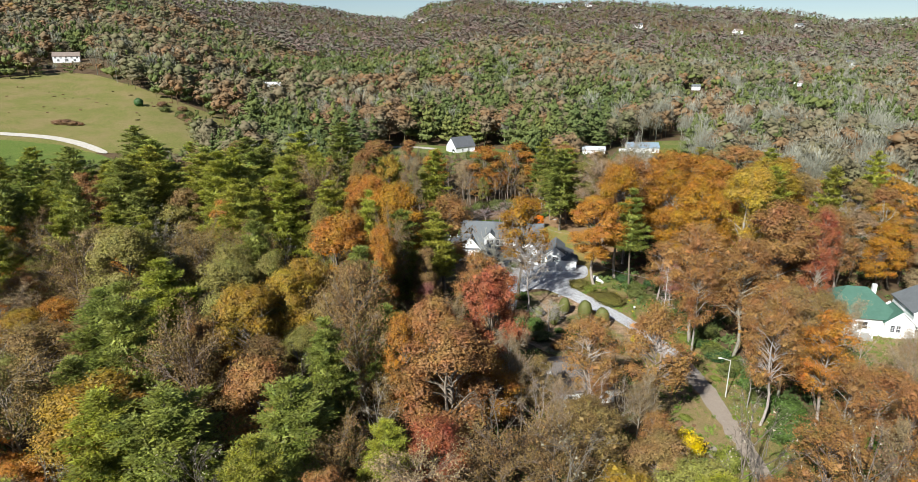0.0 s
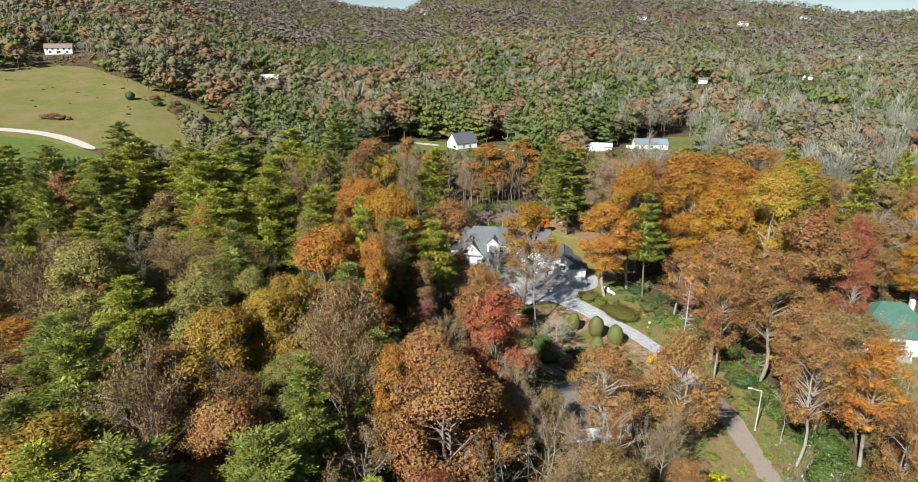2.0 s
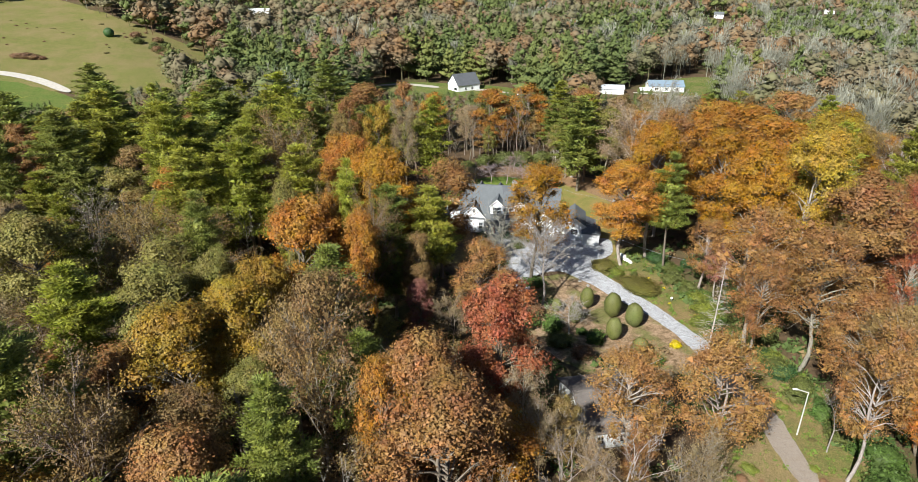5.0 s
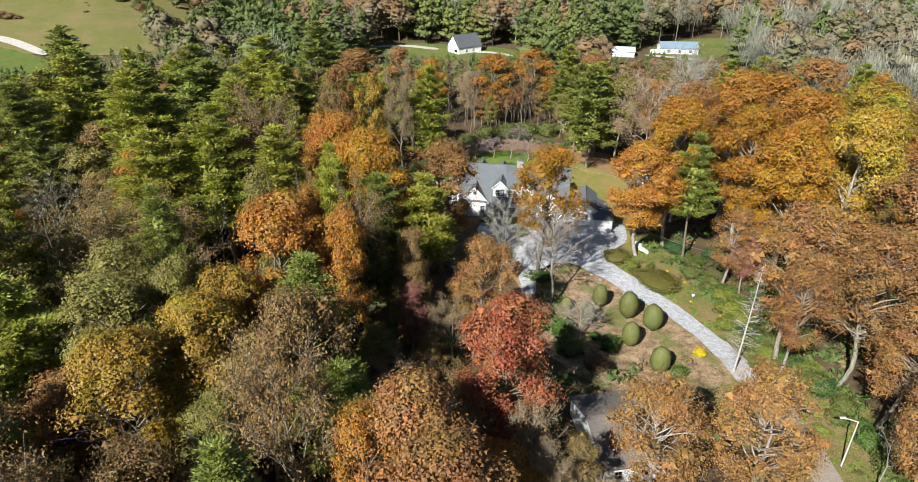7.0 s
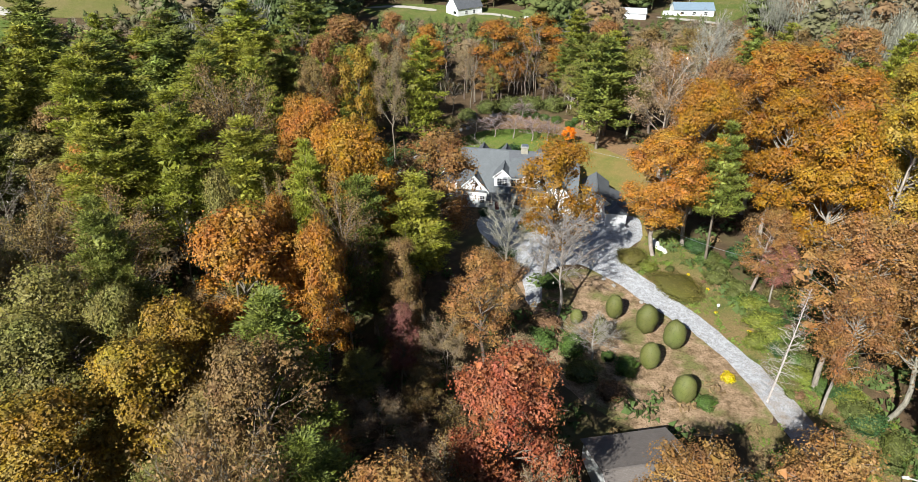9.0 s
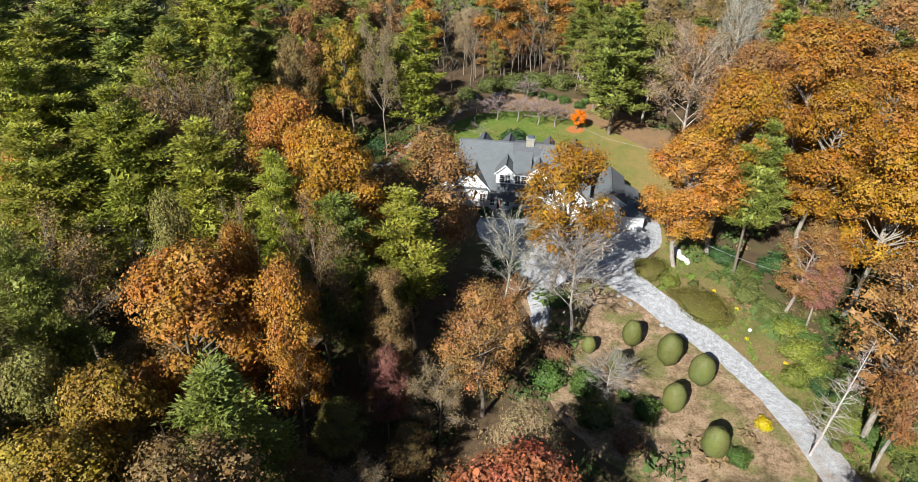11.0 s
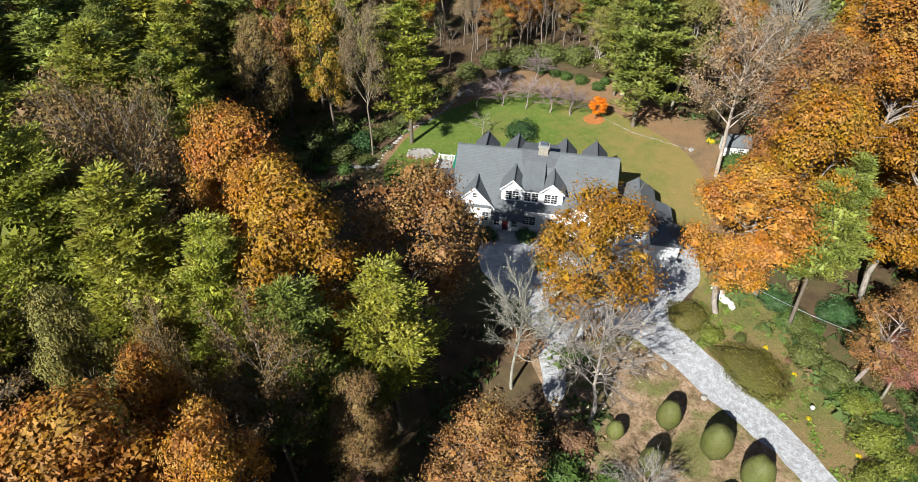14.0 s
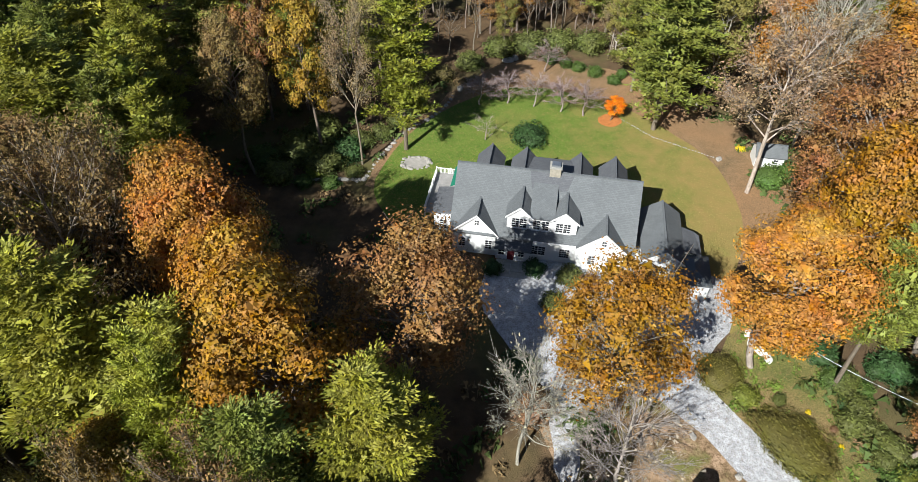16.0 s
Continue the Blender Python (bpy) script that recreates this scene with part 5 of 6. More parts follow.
# ---- simpler houses round about ----
def plain_house(name, x, y, z, turn, w, d, eave, ridge, wall, roof, label, windows=(), chimney_at=None, over=0.35, hip=0.0):
    """A body with its ridge along the width, two roof planes, gable or hipped ends, windows and a door."""
    root = new(name)
    root.matrix_basis = pose(x, y, z, 0, 0, turn)
    tagged(root, label, "house")
    ring = [(-d / 2, -0.8), (d / 2, -0.8), (d / 2, eave), (0, ridge - 0.2), (-d / 2, eave)]
    if hip:
        part("wall", box(-w / 2, w / 2, -d / 2, d / 2, -0.8, eave), wall, root)
        bm = bmesh.new()
        k = [bm.verts.new(p) for p in ((-w / 2 - over, -d / 2 - over, eave), (w / 2 + over, -d / 2 - over, eave), (w / 2 + over, d / 2 + over, eave), (-w / 2 - over, d / 2 + over, eave), (-w / 2 + hip, 0, ridge), (w / 2 - hip, 0, ridge))]
        for f in ((0, 1, 5, 4), (1, 2, 5), (2, 3, 4, 5), (3, 0, 4), (3, 2, 1, 0)):
            bm.faces.new([k[i] for i in f])
        part("roof", bm, roof, root)
    else:
        part("wall", solid(bmesh.new(), [(-w / 2, v, q) for v, q in ring], [(w / 2, v, q) for v, q in ring]), wall, root)
        k = (ridge - eave) / (d / 2)
        for s in (-1, 1):
            part("roof", slab([(-w / 2 - over, 0, ridge), (w / 2 + over, 0, ridge), (w / 2 + over, s * (d / 2 + over), eave - k * over + 0.05), (-w / 2 - over, s * (d / 2 + over), eave - k * over + 0.05)], 0.18), roof, root)
        part("ridge_cap", box(-w / 2 - over, w / 2 + over, -0.12, 0.12, ridge - 0.08, ridge + 0.05), roof, root)
    for u, q, ww, hh in windows:
        window(root, u, -d / 2, q, ww, hh, (1, 1))
    if chimney_at:
        u, v, h = chimney_at
        part("chimney", box(u - 0.4, u + 0.4, v - 0.4, v + 0.4, eave, ridge + h), STONE, root)
    return root


# ---- the cottage, the garden shed and the green-roofed neighbour ----
cottage = plain_house("cottage", 21.5, 103.3, 0.0, 10, 10.0, 12.4, 3.0, 5.3, SIDING, shingle("grey_brown_shingles", (0.13, 0.112, 0.1), (0.17, 0.148, 0.135)), "small white cottage with a grey-brown shingle roof among trees", ((-3.2, 1.5, 0.9, 1.2), (0.2, 1.5, 0.9, 1.2), (3.2, 1.5, 0.9, 1.2)))
shed = plain_house("garden_shed", 49.0, 190.6, 1.0, -8, 4.2, 3.0, 2.2, 3.4, SIDING, SHINGLE, "little white garden shed with a grey roof beside the lawn", ((0.9, 1.2, 0.7, 0.8),), over=0.25)
part("door", box(-1.5, -0.6, -1.66, -1.6, 0.0, 1.9), TRIM, shed)

neighbour = plain_house("house", 88.5, 130.5, 0.5, -12, 15.0, 12.0, 3.6, 8.6, SIDING, SHINGLE_GREEN, "white house with a green hipped shingle roof", ((-5.2, 1.9, 1.4, 1.5), (-2.6, 1.9, 0.9, 1.5), (0.2, 1.9, 1.8, 1.5)), hip=5.4, over=0.6)
part("gable_wall", gable_front(4.3, 9.9, 7.1, 3.4, 5.7, -6.6, 0), SIDING, neighbour)
gable_roof(neighbour, 4.3, 9.9, 7.1, 3.55, 5.9, -6.95, -1.2, SHINGLE_GREEN, 0.4)
for u in (5.8, 6.9):
    window(neighbour, u, -6.6, 1.8, 0.8, 1.5)
part("wing_wall", gable_front(9.9, 19.5, 14.7, 5.4, 8.0, -5.4, 5.0), SIDING, neighbour)
gable_roof(neighbour, 9.9, 19.5, 14.7, 5.6, 8.2, -5.8, 5.4, SHINGLE, 0.4)
for u in (11.2, 12.6, 14.6, 16.2, 17.8):
    for z in (1.6, 4.2):
        window(neighbour, u, -5.4, z, 1.0, 1.4, (2, 3))
part("chimney", box(3.6, 4.4, 0.8, 1.6, 5.5, 8.9), TRIM, neighbour, "white chimney")
part("porch_floor", box(-6.5, 1.5, -9.0, -6.02, -0.6, 0.2), FLAG, neighbour)
for u in (-6.2, -3.7, -1.2, 1.3):
    part("porch_post", box(u - 0.1, u + 0.1, -8.9, -8.7, 0.2, 2.9), TRIM, neighbour)


# ---- shrubs, clipped bushes, rocks ----
def bush_shape(seed, leaves, size, egg=False, core=0.9):
    """A leafy mound on an uneven core."""
    rng = np.random.default_rng(seed)
    bm = bmesh.new()
    bmesh.ops.create_icosphere(bm, subdivisions=3 if egg else 2, radius=1.0)
    for v in bm.verts:
        n = 1 + 0.1 * noise.noise(v.co * 2.2 + Vector((seed, 0, 0))) + (0 if egg else 0.55 * noise.noise(v.co * 1.4 + Vector((0, seed, 0))))
        v.co *= n * core
    verts = np.array([v.co[:] for v in bm.verts])
    faces = [tuple(v.index for v in f.verts) for f in bm.faces]
    d = rng.normal(0, 1, (leaves, 3))
    d /= np.linalg.norm(d, axis=1, keepdims=True)
    wob = np.array([1 + 0.1 * noise.noise(Vector(p) * 2.2 + Vector((seed, 0, 0))) + (0 if egg else 0.55 * noise.noise(Vector(p) * 1.4 + Vector((0, seed, 0)))) for p in d])
    c = d * (wob * rng.uniform(core * 0.97, core * 1.03 if egg else 1.12, leaves))[:, None]
    lv, lf = leaf_triangles(rng, c, size, size * 0.7, d, 0.35 if egg else 0.55)
    allv = np.concatenate([verts, lv])
    if egg:
        allv[:, 2] = np.where(allv[:, 2] > 0, allv[:, 2] * 1.1, allv[:, 2])
    else:
        allv[:, 2] = np.maximum(allv[:, 2], -0.55)
    me = bpy.data.meshes.new("foliage")
    me.from_pydata(allv.tolist(), [], faces + (lf + len(verts)).tolist())
    me.materials.append(LEAF)
    me.polygons.foreach_set("use_smooth", [len(f.vertices) == 3 and f.index < len(faces) for f in me.polygons])
    bm.free()
    return me


MOUNDS = [bush_shape(s, 1500, 0.17, core=0.82) for s in (1, 2, 3, 4, 5)]
HEDGE_SHAPES = [bush_shape(s, 5200, 0.08, core=0.92) for s in (4, 5)]
EGGS = [bush_shape(s, 4200, 0.055, True, 0.98) for s in (7, 8)]
shrub_rng = random.Random(3)
SHRUB_TONES = {"green": (0.08, 0.13, 0.032), "deep": (0.045, 0.09, 0.03), "moss": (0.105, 0.12, 0.035), "clipped": (0.108, 0.115, 0.037), "hedge": (0.135, 0.12, 0.032), "bronze": (0.14, 0.12, 0.045), "yellow": (0.6, 0.46, 0.03), "lime": (0.155, 0.175, 0.034), "rust": (0.22, 0.13, 0.07), "bright": (0.11, 0.25, 0.025)}


def shrub(tone, x, y, r, h, label, egg=False, turn=None, long=1.0, name="shrub"):
    root = new(name, (EGGS if egg else HEDGE_SHAPES if tone == "hedge" else MOUNDS)[shrub_rng.randrange(2 if egg or tone == "hedge" else 5)])
    low = 0.46 if egg else 0.42
    root.matrix_basis = Matrix.Translation((x, y, height(x, y) + h * low - 0.05)) @ Matrix.Rotation(turn if turn is not None else shrub_rng.uniform(0, 6.28), 4, "Z") @ Matrix.Diagonal((r * long, r, h * (0.47 if egg else 0.62), 1))
    c = SHRUB_TONES[tone]
    k = shrub_rng.uniform(0.88, 1.12)
    root.color = (c[0] * k, c[1] * k, c[2] * k, 1)
    return tagged(root, label, "bush", "garden shrubs")


CLIP = "dense olive-green bush clipped to an egg shape"
for x, y, r, h in ((24.6, 135.5, 1.65, 4.2), (28.7, 132.0, 2.0, 5.0), (31.9, 128.6, 2.0, 4.7), (27.3, 124.2, 1.75, 4.4), (21.4, 129.8, 1.55, 4.3), (18.6, 134.0, 1.2, 2.6), (30.2, 117.8, 1.9, 4.4)):
    shrub("clipped", x, y, r * 0.8, h * 1.04, CLIP, True, name="topiary_bush")
shrub("hedge", 30.8, 150.9, 2.2, 1.7, "bronze-green rounded hedge mound beside the gravel drive", long=1.15)
shrub("hedge", 36.6, 142.6, 2.9, 1.7, "long low moss-green hedge mound along the drive", turn=-0.95, long=1.55, name="hedge")
shrub("lime", 33.0, 148.0, 1.5, 1.4, "yellow-green shrub between two hedge mounds")
shrub("green", 24.0, 123.2, 1.5, 2.4, "loose green shrub among clipped bushes")
shrub("green", 17.0, 127.6, 1.8, 2.4, "loose green shrub among clipped bushes")
shrub("yellow", 37.6, 121.8, 0.9, 1.1, "bright yellow rounded shrub at the edge of the drive")
shrub("lime", 44.2, 129.2, 1.6, 1.8, "yellow-green shrub on the bank above the drive")
bank = ((40.5, 154.5), (43.5, 148.5), (45.0, 143.5), (46.5, 138.5), (48.0, 133.5), (47.8, 128.5), (47.0, 124.0), (50.5, 118.0), (51.5, 112.0), (53.0, 104.5), (56.0, 92.0))
for (ax, ay), (bx, by) in zip(bank, bank[1:]):
    for n in range(5):
        q = shrub_rng.random()
        rr = shrub_rng.uniform(0.8, 1.9)
        shrub(shrub_rng.choice(("green", "lime", "moss", "deep", "green", "moss")), ax + (bx - ax) * q + shrub_rng.uniform(-1.2, 2.6), ay + (by - ay) * q + shrub_rng.uniform(-1, 1), rr, rr * shrub_rng.uniform(0.8, 1.25), "glossy green rhododendron on the wooded bank", long=shrub_rng.uniform(1.0, 1.5))
for i in range(26):
    x, y = shrub_rng.uniform(47, 61), shrub_rng.uniform(122, 152)
    if not inside(x, y, COURT):
        rr = shrub_rng.uniform(1.2, 2.3)
        shrub(shrub_rng.choice(("green", "moss", "deep", "green", "bronze")), x, y, rr, rr * shrub_rng.uniform(0.8, 1.2), "glossy green rhododendron on the wooded bank", long=shrub_rng.uniform(1.0, 1.4))
for x, y in ((41.0, 136.6), (39.5, 146.5), (44.5, 132.0), (41.6, 142.6)):
    shrub("yellow", x, y, 0.3, 0.35, "small yellow flowering clump on the bank")
for x, y, r, h in ((14.0, 133.0, 2.0, 2.0), (12.5, 128.5, 2.2, 2.4), (17.5, 122.5, 2.0, 1.8), (21.0, 119.0, 1.8, 1.8), (33.0, 117.0, 1.3, 1.2), (22.0, 126.0, 1.0, 1.0), (15.5, 144.0, 1.8, 1.5), (9.5, 146.0, 2.2, 2.2), (8.0, 151.0, 2.0, 2.0), (13.0, 160.5, 1.6, 1.3), (11.0, 166.3, 1.4, 1.3), (15.5, 164.8, 1.7, 1.5), (18.0, 163.5, 1.7, 1.6), (5.4, 166.0, 1.2, 1.6)):
    shrub(shrub_rng.choice(("green", "deep", "rust", "moss")), x, y, r, h, "untrimmed mixed shrub beside the house drive")
for x, y, r, h in ((-20.0, 187.5, 3.2, 3.0), (-24.5, 190.0, 3.2, 3.6), (-17.0, 190.5, 2.6, 2.6), (-15.0, 193.5, 2.0, 2.0), (-21.5, 195.0, 3.0, 3.4), (-26.5, 184.5, 2.4, 2.6), (-12.0, 196.0, 1.8, 1.8), (-9.8, 200.0, 1.8, 1.6), (-6.5, 203.5, 1.6, 1.5), (-18.5, 183.0, 1.5, 1.3), (-22.5, 183.2, 1.4, 1.2), (-15.2, 185.8, 1.3, 1.1), (-29.5, 188.0, 2.6, 2.8)):
    shrub(shrub_rng.choice(("green", "deep", "moss", "moss")), x, y, r, h, "green garden shrub on the bank beside the lawn")
shrub("lime", -21.0, 185.6, 1.6, 1.9, "yellow-green shrub on the bank beside the lawn")
for x, y, r in ((20.5, 219.5, 1.2), (22.6, 218.3, 1.3), (25.6, 216.6, 1.4), (28.8, 213.8, 1.3), (17.8, 221.5, 1.5), (30.5, 216.0, 0.9)):
    shrub("green", x, y, r, 1.5, "low rounded green shrub behind the lawn")
for x, y, r, h in ((8, 224, 3.0, 3.2), (14, 226, 3.4, 3.6), (20, 227, 3.2, 3.4), (26, 226, 3.0, 3.8), (32, 222, 2.6, 3.0), (2, 219, 2.4, 2.6), (-3, 214, 2.2, 2.4)):
    shrub(shrub_rng.choice(("moss", "moss", "bronze")), x, y, r, h, "green undergrowth along the back of the garden")
shrub("deep", 12.0, 195.6, 2.4, 2.0, "dark green spreading shrub behind the house", long=1.3)
shrub("bright", 64.5, 84.0, 2.6, 3.0, "bright green rounded shrub beside a path")
shrub("bright", 67.0, 80.5, 2.0, 2.4, "bright green rounded shrub beside a path")
shrub("green", 47.5, 185.2, 2.4, 2.6, "green shrub in front of the garden shed")
shrub("green", 51.5, 186.6, 2.2, 2.6, "green shrub in front of the garden shed")
shrub("yellow", 34.6, 82.0, 2.4, 4.8, "tall golden-yellow bush at the foot of the drive")
shrub("lime", 40.5, 80.0, 2.0, 3.0, "feathery light green shrub at the foot of the drive")
shrub("yellow", 46.0, 193.8, 0.7, 0.8, "small yellow clump near the garden shed")

# small garden trees
for x, y in ((4.1, 205.6), (8.8, 206.2), (13.4, 205.4), (17.9, 203.8), (21.8, 202.6), (16.4, 217.5)):
    t = tree("twiggy", "pink", x, y, 5.4 + shrub_rng.uniform(-0.4, 0.6), 3.5, (0.36, 0.29, 0.28), where="on the lawn's edge")
    t.name = "cherry_tree"
    tagged(t, "small leafless cherry tree with reddish twigs on the lawn", "tree", "cherry trees in a row")
tree("bare", "grey", 4.9, 195.2, 4.2, 3.0, (0.36, 0.31, 0.26), where="behind the house")
tree("bare", "grey", 30.0, 222.0, 6.0, 2.6, (0.6, 0.57, 0.52), where="behind the lawn")
maple = tree("oak", "scarlet", 26.2, 201.4, 4.6, 1.75, where="on the lawn")
tagged(maple, "small flame-orange maple tree shedding leaves on the lawn", "tree")

# rocks, pond, edging
rock_rng = random.Random(8)


def rock(x, y, s, label="rough grey garden rock", material=ROCK, lift=0.0):
    bm = bmesh.new()
    bmesh.ops.create_icosphere(bm, subdivisions=2, radius=1.0)
    o = Vector((x, y, s))
    for v in bm.verts:
        v.co *= 1 + 0.45 * noise.noise(v.co * 1.3 + o)
    me = bpy.data.meshes.new("rock")
    bm.to_mesh(me)
    bm.free()
    me.materials.append(material)
    ob = new("rock", me)
    ob.matrix_basis = Matrix.Translation((x, y, height(x, y) + s * 0.22 + lift)) @ Matrix.Rotation(rock_rng.uniform(0, 6.28), 4, "Z") @ Matrix.Diagonal((s * 1.2, s * 0.9, s * 0.6, 1))
    return tagged(ob, label, "rock", "garden rocks")


for i in range(17):
    q = i / 17 * 6.283 + rock_rng.uniform(-0.12, 0.12)
    far_out = rock_rng.uniform(0.82, 1.08)
    rock(-6.0 + math.cos(q) * 2.3 * far_out, 188.7 + math.sin(q) * 1.6 * far_out, rock_rng.uniform(0.18, 0.5), "grey rock edging a small garden pond")
draped("pond_bed", [(-8.2, 188.0), (-6.5, 187.0), (-4.4, 187.8), (-3.8, 189.4), (-5.2, 190.4), (-7.4, 190.2)], ROCK, 0.1, "stony bed of a small garden pond", 0.8, "pond", 0.1)
path_pts = ((-13.5, 184.4), (-12.4, 188.0), (-11.2, 191.3), (-9.8, 194.4), (-8.2, 197.3), (-6.2, 199.4), (-4.1, 201.2), (-2.0, 205.0), (-0.2, 209.2))
for (ax, ay), (bx, by) in zip(path_pts, path_pts[1:]):
    for k in range(4):
        rock(ax + (bx - ax) * k / 4 + rock_rng.uniform(-.2, .2), ay + (by - ay) * k / 4 + rock_rng.uniform(-.2, .2), rock_rng.uniform(0.16, 0.4), "pale stone edging the lawn bank")
for k in range(16):
    rock(-21.5 + k * 0.52, 184.2 + rock_rng.uniform(-.15, .15), rock_rng.uniform(0.25, 0.42), "pale stone of a low garden wall")
edge_pts = ((27.8, 202.2), (32.4, 196.8), (36.5, 194.3), (41.6, 191.2))
for (ax, ay), (bx, by) in zip(edge_pts, edge_pts[1:]):
    for k in range(12):
        rock(ax + (bx - ax) * k / 12 + rock_rng.uniform(-.08, .08), ay + (by - ay) * k / 12 + rock_rng.uniform(-.08, .08), rock_rng.uniform(0.1, 0.17), "small pale stone edging the lawn")
rock(41.8, 191.0, 0.5, "pale boulder at the end of the lawn edging")
for x, y, s in ((36.2, 155.2, 0.9), (36.8, 154.0, 0.7), (37.2, 153.0, 0.5), (36.0, 156.6, 0.6)):
    rock(x, y, s, "white landscape boulder beside the gravel drive", plain("white_stone", (0.7, 0.69, 0.66), 0.85, 0.25, 1.5) if s == 0.9 else bpy.data.materials["white_stone"])
for x, y, s in ((9.5, 221.0, 0.9), (11.0, 222.0, 0.7), (0.5, 210.5, 0.7), (2.2, 211.6, 0.6), (33.5, 211.5, 0.5)):
    rock(x, y, s)
for x, y in ((24.9, 145.3), (26.3, 143.4), (30.0, 139.2)):
    rock(x, y, 0.4, "grey stone at the edge of the drive")

# flagstones before the door
for i in range(4):
    for j in range(3):
        bm = box(-0.48, 0.48, -0.48, 0.48, 0, 0.05)
        me = bpy.data.meshes.new("paving_slab")
        bm.to_mesh(me)
        bm.free()
        me.materials.append(FLAG)
        ob = new("paving_slab", me)
        ob.matrix_basis = house.matrix_basis @ pose(6.7 + i * 1.0, -7.6 - j * 1.0, 0.1)
        tagged(ob, "grey flagstone before the front door", "paving", kind="structure")

# street lamp beside the drive
lamp = new("street_lamp")
shrub("green", 69.8, 90.0, 0.9, 8.5, "tall slim trunk clad in green ivy", True, name="ivy_clad_stump")
for x, y, r, h in ((52.8, 87.8, 2.6, 2.8), (55.0, 89.5, 2.4, 2.8), (56.5, 94.0, 2.6, 3.0), (57.5, 86.0, 2.2, 2.2)):
    shrub("green", x, y, r, h, "large glossy rhododendron beside the drive")
for i in range(90):
    q = shrub_rng.random()
    x, y = shrub_rng.uniform(33, 60), shrub_rng.uniform(74, 158)
    if (inside(x, y, VERGE) or inside(x, y, WEST_VERGE)) and not inside(x, y, COURT) and not (x < 42 and 110 < y < 136):
        rr = shrub_rng.uniform(0.3, 0.8)
        shrub(shrub_rng.choice(("moss", "moss", "lime", "bronze", "rust", "rust")), x, y, rr, rr * shrub_rng.uniform(0.7, 1.2), "low wild bush in the rough grass beside the drive", long=shrub_rng.uniform(1.0, 1.6))
lamp.matrix_basis = pose(48.0, 99.6, 0, 0, 0, 172)
tagged(lamp, "slim grey street lamp with a curved arm beside the drive", "lamp")
bm = bmesh.new()
bmesh.ops.create_cone(bm, segments=10, radius1=0.11, radius2=0.07, depth=7.6, cap_ends=True, matrix=Matrix.Translation((0, 0, 3.7)))
GALVANISED = plain("pale_galvanised_steel", (0.5, 0.49, 0.45), 0.5, 0.15)
part("pole", bm, GALVANISED, lamp)
part("arm", solid(bmesh.new(), [(-0.06, -0.05, 7.3), (-0.06, 0.05, 7.3), (-0.06, 0.05, 7.44), (-0.06, -0.05, 7.44)], [(1.6, -0.04, 7.75), (1.6, 0.04, 7.75), (1.6, 0.04, 7.86), (1.6, -0.04, 7.86)]), GALVANISED, lamp)
part("lamp_head", solid(bmesh.new(), [(1.5, -0.14, 7.7), (1.5, 0.14, 7.7), (1.5, 0.14, 7.9), (1.5, -0.14, 7.9)], [(2.15, -0.1, 7.72), (2.15, 0.1, 7.72), (2.15, 0.1, 7.84), (2.15, -0.1, 7.84)]), plain("pale_lamp_housing", (0.6, 0.6, 0.58), 0.5, 0.1), lamp)

# garden light on the bank
gl = new("garden_light")
gl.matrix_basis = pose(41.6, 137.6, height(41.6, 137.6))
tagged(gl, "small white garden light on the bank", "lamp")
part("post", box(-0.05, 0.05, -0.05, 0.05, -0.2, 0.6), STEEL, gl)
bm = bmesh.new()
bmesh.ops.create_uvsphere(bm, u_segments=12, v_segments=8, radius=0.26, matrix=Matrix.Translation((0, 0, 0.78)))
part("globe", bm, TRIM, gl, smooth_faces=True)


# ---- the far clearings ----
FIELD = grass("field_grass", (0.1, 0.15, 0.03), (0.17, 0.2, 0.05), (0.28, 0.22, 0.1), 0.6)
DIRT = plain("pale_dirt_track", (0.5, 0.46, 0.4), 0.95, 0.3, 0.8)
draped("field", [(-48, 352), (-20, 330), (10, 328), (26, 336), (28, 352), (10, 362), (-40, 372)], FIELD, 0.12, "grassy clearing round a far house", 6.0)
draped("field", [(84, 336), (112, 332), (126, 350), (150, 385), (128, 392), (92, 362)], FIELD, 0.12, "grassy clearing round a blue-roofed house", 6.0)
draped("dirt_track", [(-44, 360), (-30, 366), (-12, 357), (-11, 353), (-14, 352), (-30, 361), (-44, 357)], DIRT, 0.24, "pale dirt drive before a far house", 3.0, "driveway", 0.2)
draped("dirt_track", [(6, 349), (14, 349), (24, 340), (22, 338), (13, 345), (6, 345)], DIRT, 0.24, "pale dirt drive before a far house", 3.0, "driveway", 0.2)
draped("dirt_track", [(84, 343), (100, 338), (112, 331), (110, 328), (98, 334), (84, 340)], DIRT, 0.24, "pale dirt drive before a blue-roofed house", 3.0, "driveway", 0.2)
draped("gravel_track", [(-262, 333), (-224, 337), (-211, 336), (-196, 332), (-178, 321), (-180, 317), (-198, 327), (-212, 331), (-224, 332), (-262, 328)], DIRT, 0.5, "pale gravel track that curves along the meadow", 4.0, "track", 0.3)

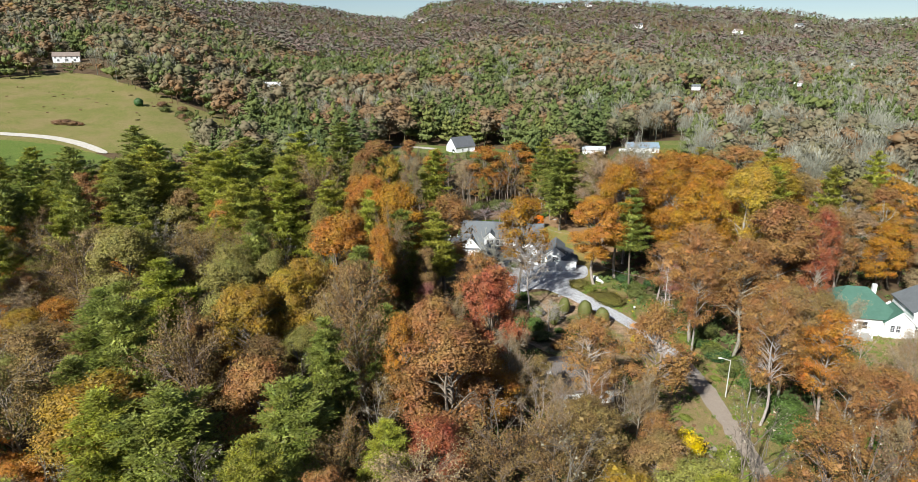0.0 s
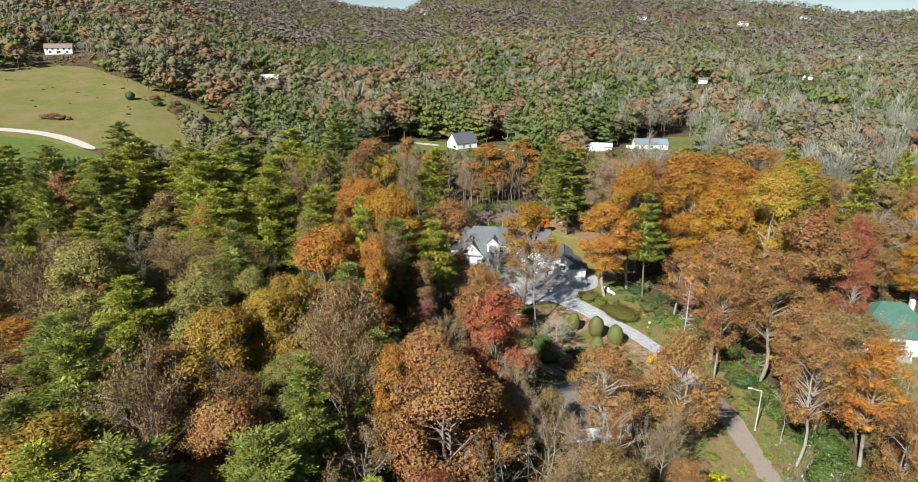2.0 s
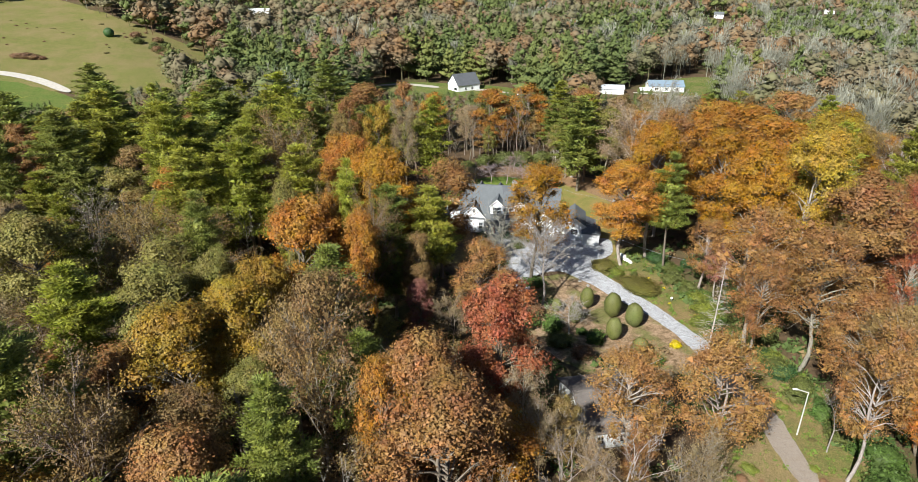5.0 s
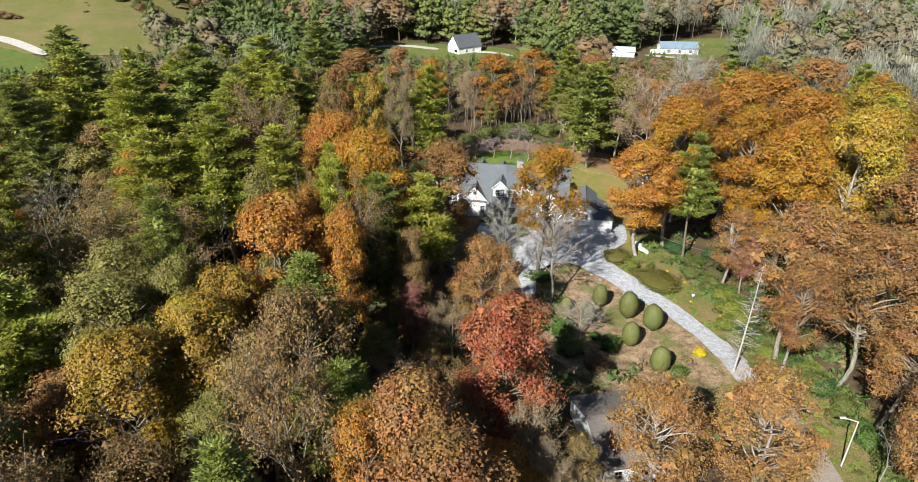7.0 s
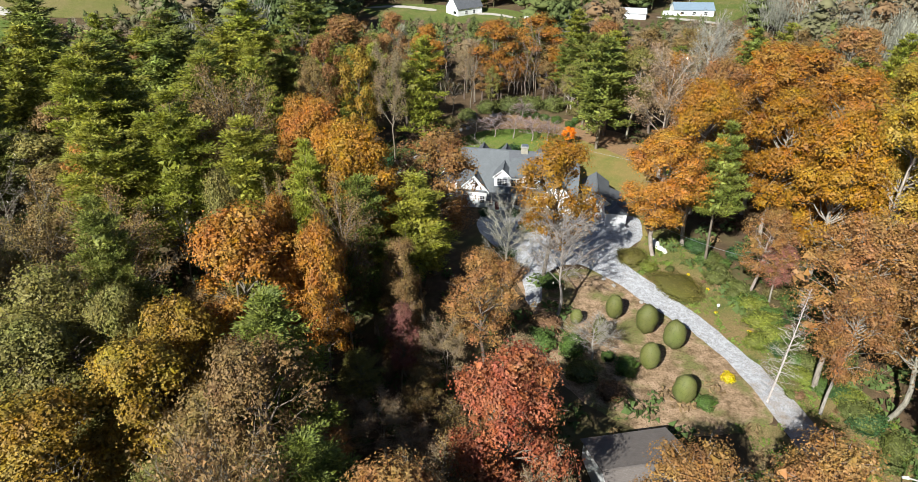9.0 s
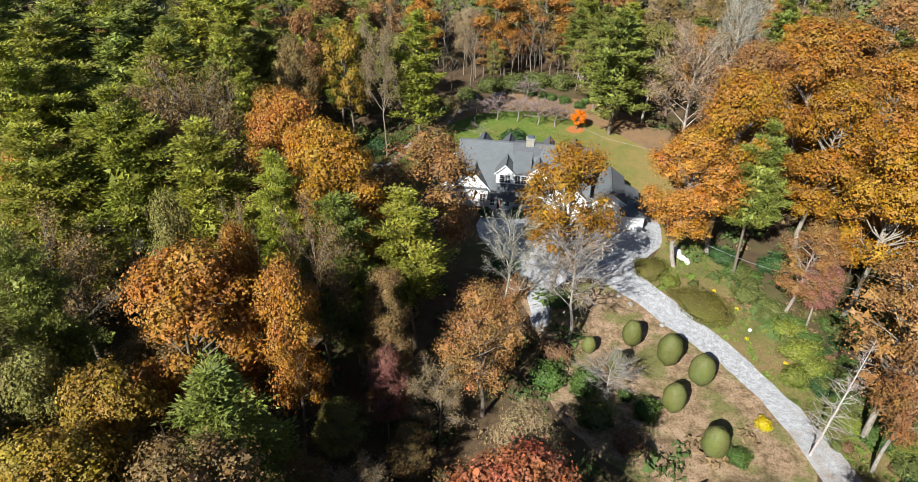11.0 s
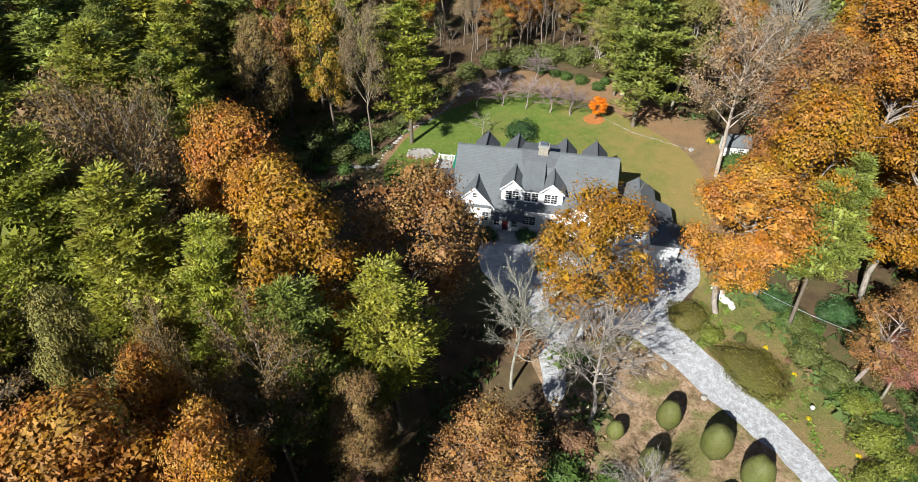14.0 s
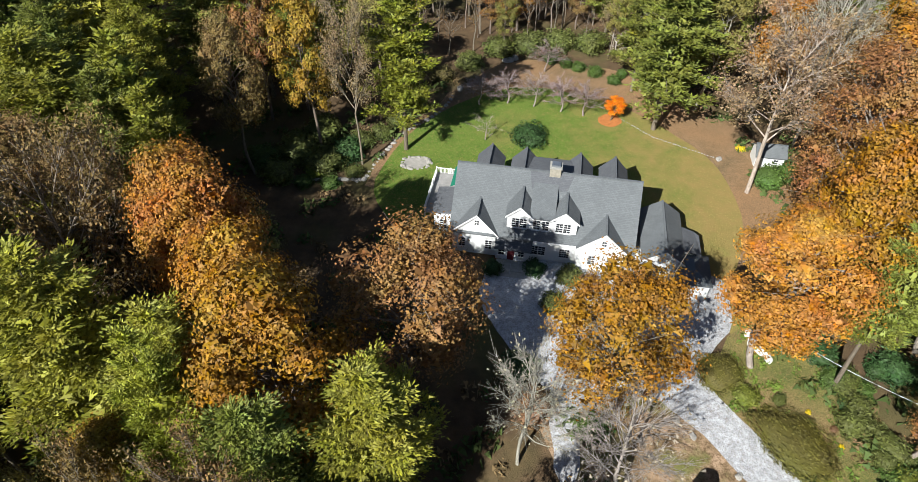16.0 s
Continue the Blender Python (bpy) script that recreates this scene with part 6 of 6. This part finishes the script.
n1 = plain_house("house", 1.0, 349.2, 0.8, 35, 13.0, 9.0, 3.6, 8.4, SIDING, SHINGLE_DARK, "cream gabled house with a dark blue-grey roof in a clearing", ((-2, 1.6, 1.2, 1.4), (2, 1.6, 1.2, 1.4)))
part("gable_trim", box(-6.56, -6.5, -3.4, -1.2, 1.0, 2.2), GLASS, n1, "dark gable window")
n2 = plain_house("house", 101.5, 349.5, 0.7, -3, 17.0, 9.0, 3.0, 5.2, SIDING, METAL_BLUE, "long low white house with a blue-grey metal roof", ((-5, 1.5, 1.4, 1.2), (0, 1.5, 1.4, 1.2), (5, 1.5, 1.4, 1.2)))
n3 = plain_house("barn", 73.0, 341.5, 0.9, -10, 12.0, 7.0, 2.8, 4.2, SIDING, plain("pale_metal_roof", (0.5, 0.52, 0.54), 0.45, 0.2, 1.0), "low white outbuilding with a pale metal roof")
n4 = plain_house("shed", 31.0, 337.0, 0.8, -30, 7.0, 5.0, 2.4, 4.2, SIDING, SHINGLE_DARK, "small shed with a dark grey roof among trees")
hill_house = plain_house("house", -333.8, 559.7, height(-333.8, 559.7), 24, 20.0, 10.0, 5.0, 8.2, SIDING, SHINGLE_BROWN, "long white hilltop house with a grey-brown roof", ((-8, 3.9, 1.4, 1.4), (-4, 3.9, 1.4, 1.4), (0, 3.9, 1.4, 1.4), (4, 3.9, 1.4, 1.4), (8, 3.9, 1.4, 1.4), (-6, 1.6, 1.6, 1.6), (0, 1.6, 2.4, 1.6), (6, 1.6, 1.6, 1.6)))
plain_house("house", -391.8, 570.1, height(-391.8, 570.1), 30, 16.0, 10.0, 5.5, 9.0, SIDING, SHINGLE_DARK, "white hilltop house half hidden by trees", ((-4, 3, 1.5, 1.5), (2, 3, 1.5, 1.5)))
plain_house("farm_building", -183.0, 617.8, height(-183, 617.8), 6, 26.0, 7.0, 3.4, 5.0, SIDING, plain("white_metal_roof", (0.7, 0.7, 0.7), 0.5, 0.1), "long low white farm building in the woods")
far_house_rng = random.Random(4)
for x, y, w in ((238.2, 651.8, 8), (359.7, 687.5, 8), (261.7, 468.4, 10), (87.0, 685.0, 12), (426.6, 799.2, 8), (740.1, 1234.1, 20), (535.2, 1993.2, 24), (400.2, 2613.5, 26), (478.8, 2490.4, 26), (772.3, 1842.7, 24), (1035.7, 2031.0, 26), (-120.3, 2216.3, 24), (440.4, 2800.0, 26), (-866.8, 2248.5, 26), (1540.6, 2325.7, 26)):
    plain_house("house", x, y, height(x, y) + 1, far_house_rng.uniform(-25, 25), w, w * 0.6, w * 0.38, w * 0.62, SIDING, far_house_rng.choice((SHINGLE, SHINGLE_BROWN, SHINGLE_DARK)), "distant pale house among autumn woods", ((-w * 0.25, w * 0.2, w * 0.1, w * 0.11), (w * 0.2, w * 0.2, w * 0.1, w * 0.11)))

# parked vehicle beside the blue-roofed house
van = new("van")
van.matrix_basis = pose(90.5, 346.0, 0.85, 0, 0, 15)
tagged(van, "white parked van beside a far house", "vehicle")
WHITE_PAINT = plain("white_vehicle_paint", (0.75, 0.75, 0.76), 0.3, 0.05)
part("body", solid(bmesh.new(), [(-2.4, -0.95, 0.45), (2.3, -0.95, 0.45), (2.3, -0.95, 1.1), (1.5, -0.95, 2.0), (-2.4, -0.95, 2.1)], [(-2.4, 0.95, 0.45), (2.3, 0.95, 0.45), (2.3, 0.95, 1.1), (1.5, 0.95, 2.0), (-2.4, 0.95, 2.1)]), WHITE_PAINT, van)
RUBBER = plain("black_rubber", (0.02, 0.02, 0.02), 0.8, 0.2)
for x in (-1.5, 1.5):
    for y in (-0.9, 0.9):
        bm = bmesh.new()
        bmesh.ops.create_cone(bm, segments=14, radius1=0.36, radius2=0.36, depth=0.24, cap_ends=True, matrix=Matrix.Translation((x, y, 0.36)) @ Matrix.Rotation(math.pi / 2, 4, "X"))
        part("wheel", bm, RUBBER, van)
part("windscreen", box(1.62, 1.95, -0.8, 0.8, 1.2, 1.7), GLASS, van)

# shrubs in the meadow
shrub("deep", -203.2, 408.2, 2.8, 5.4, "lone dark evergreen bush in the meadow", True)
for dx, dy, r in ((-5, 0, 3.0), (-1, 0.8, 3.4), (3.5, 0, 2.8), (7, 0.6, 2.0)):
    shrub("rust", -220.7 + dx, 358.8 + dy, r, r * 0.85, "dark bare thicket in the meadow")
for i in range(34):
    shrub(far_house_rng.choice(("rust", "bronze")), far_house_rng.uniform(-300, -185), far_house_rng.uniform(372, 440), far_house_rng.uniform(0.5, 1.3), far_house_rng.uniform(0.4, 0.9), "low brown tussock in the meadow")
for i in range(26):
    k = far_house_rng.random()
    x, y = -190 + 50 * k + far_house_rng.uniform(-3, 9), 408 - 46 * k + far_house_rng.uniform(-3, 9)
    shrub(far_house_rng.choice(("rust", "moss", "bronze")), x, y, far_house_rng.uniform(1.6, 3.4), far_house_rng.uniform(1.5, 3.5), "scrubby brown bush along the meadow's edge")

# overhead cable through the trees
cu = bpy.data.curves.new("cable", "CURVE")
cu.dimensions, cu.bevel_depth, cu.bevel_resolution = "3D", 0.025, 1
sp = cu.splines.new("POLY")
sp.points.add(12)
for i in range(13):
    k = i / 12
    sp.points[i].co = (33.5 + 26 * k, 157.5 - 22 * k, 5.4 + 3.2 * k - 2.2 * math.sin(math.pi * k), 1)
cable = new("cable", cu)
cu.materials.append(STEEL)
tagged(cable, "thin overhead cable from the garage into the trees", "cable")
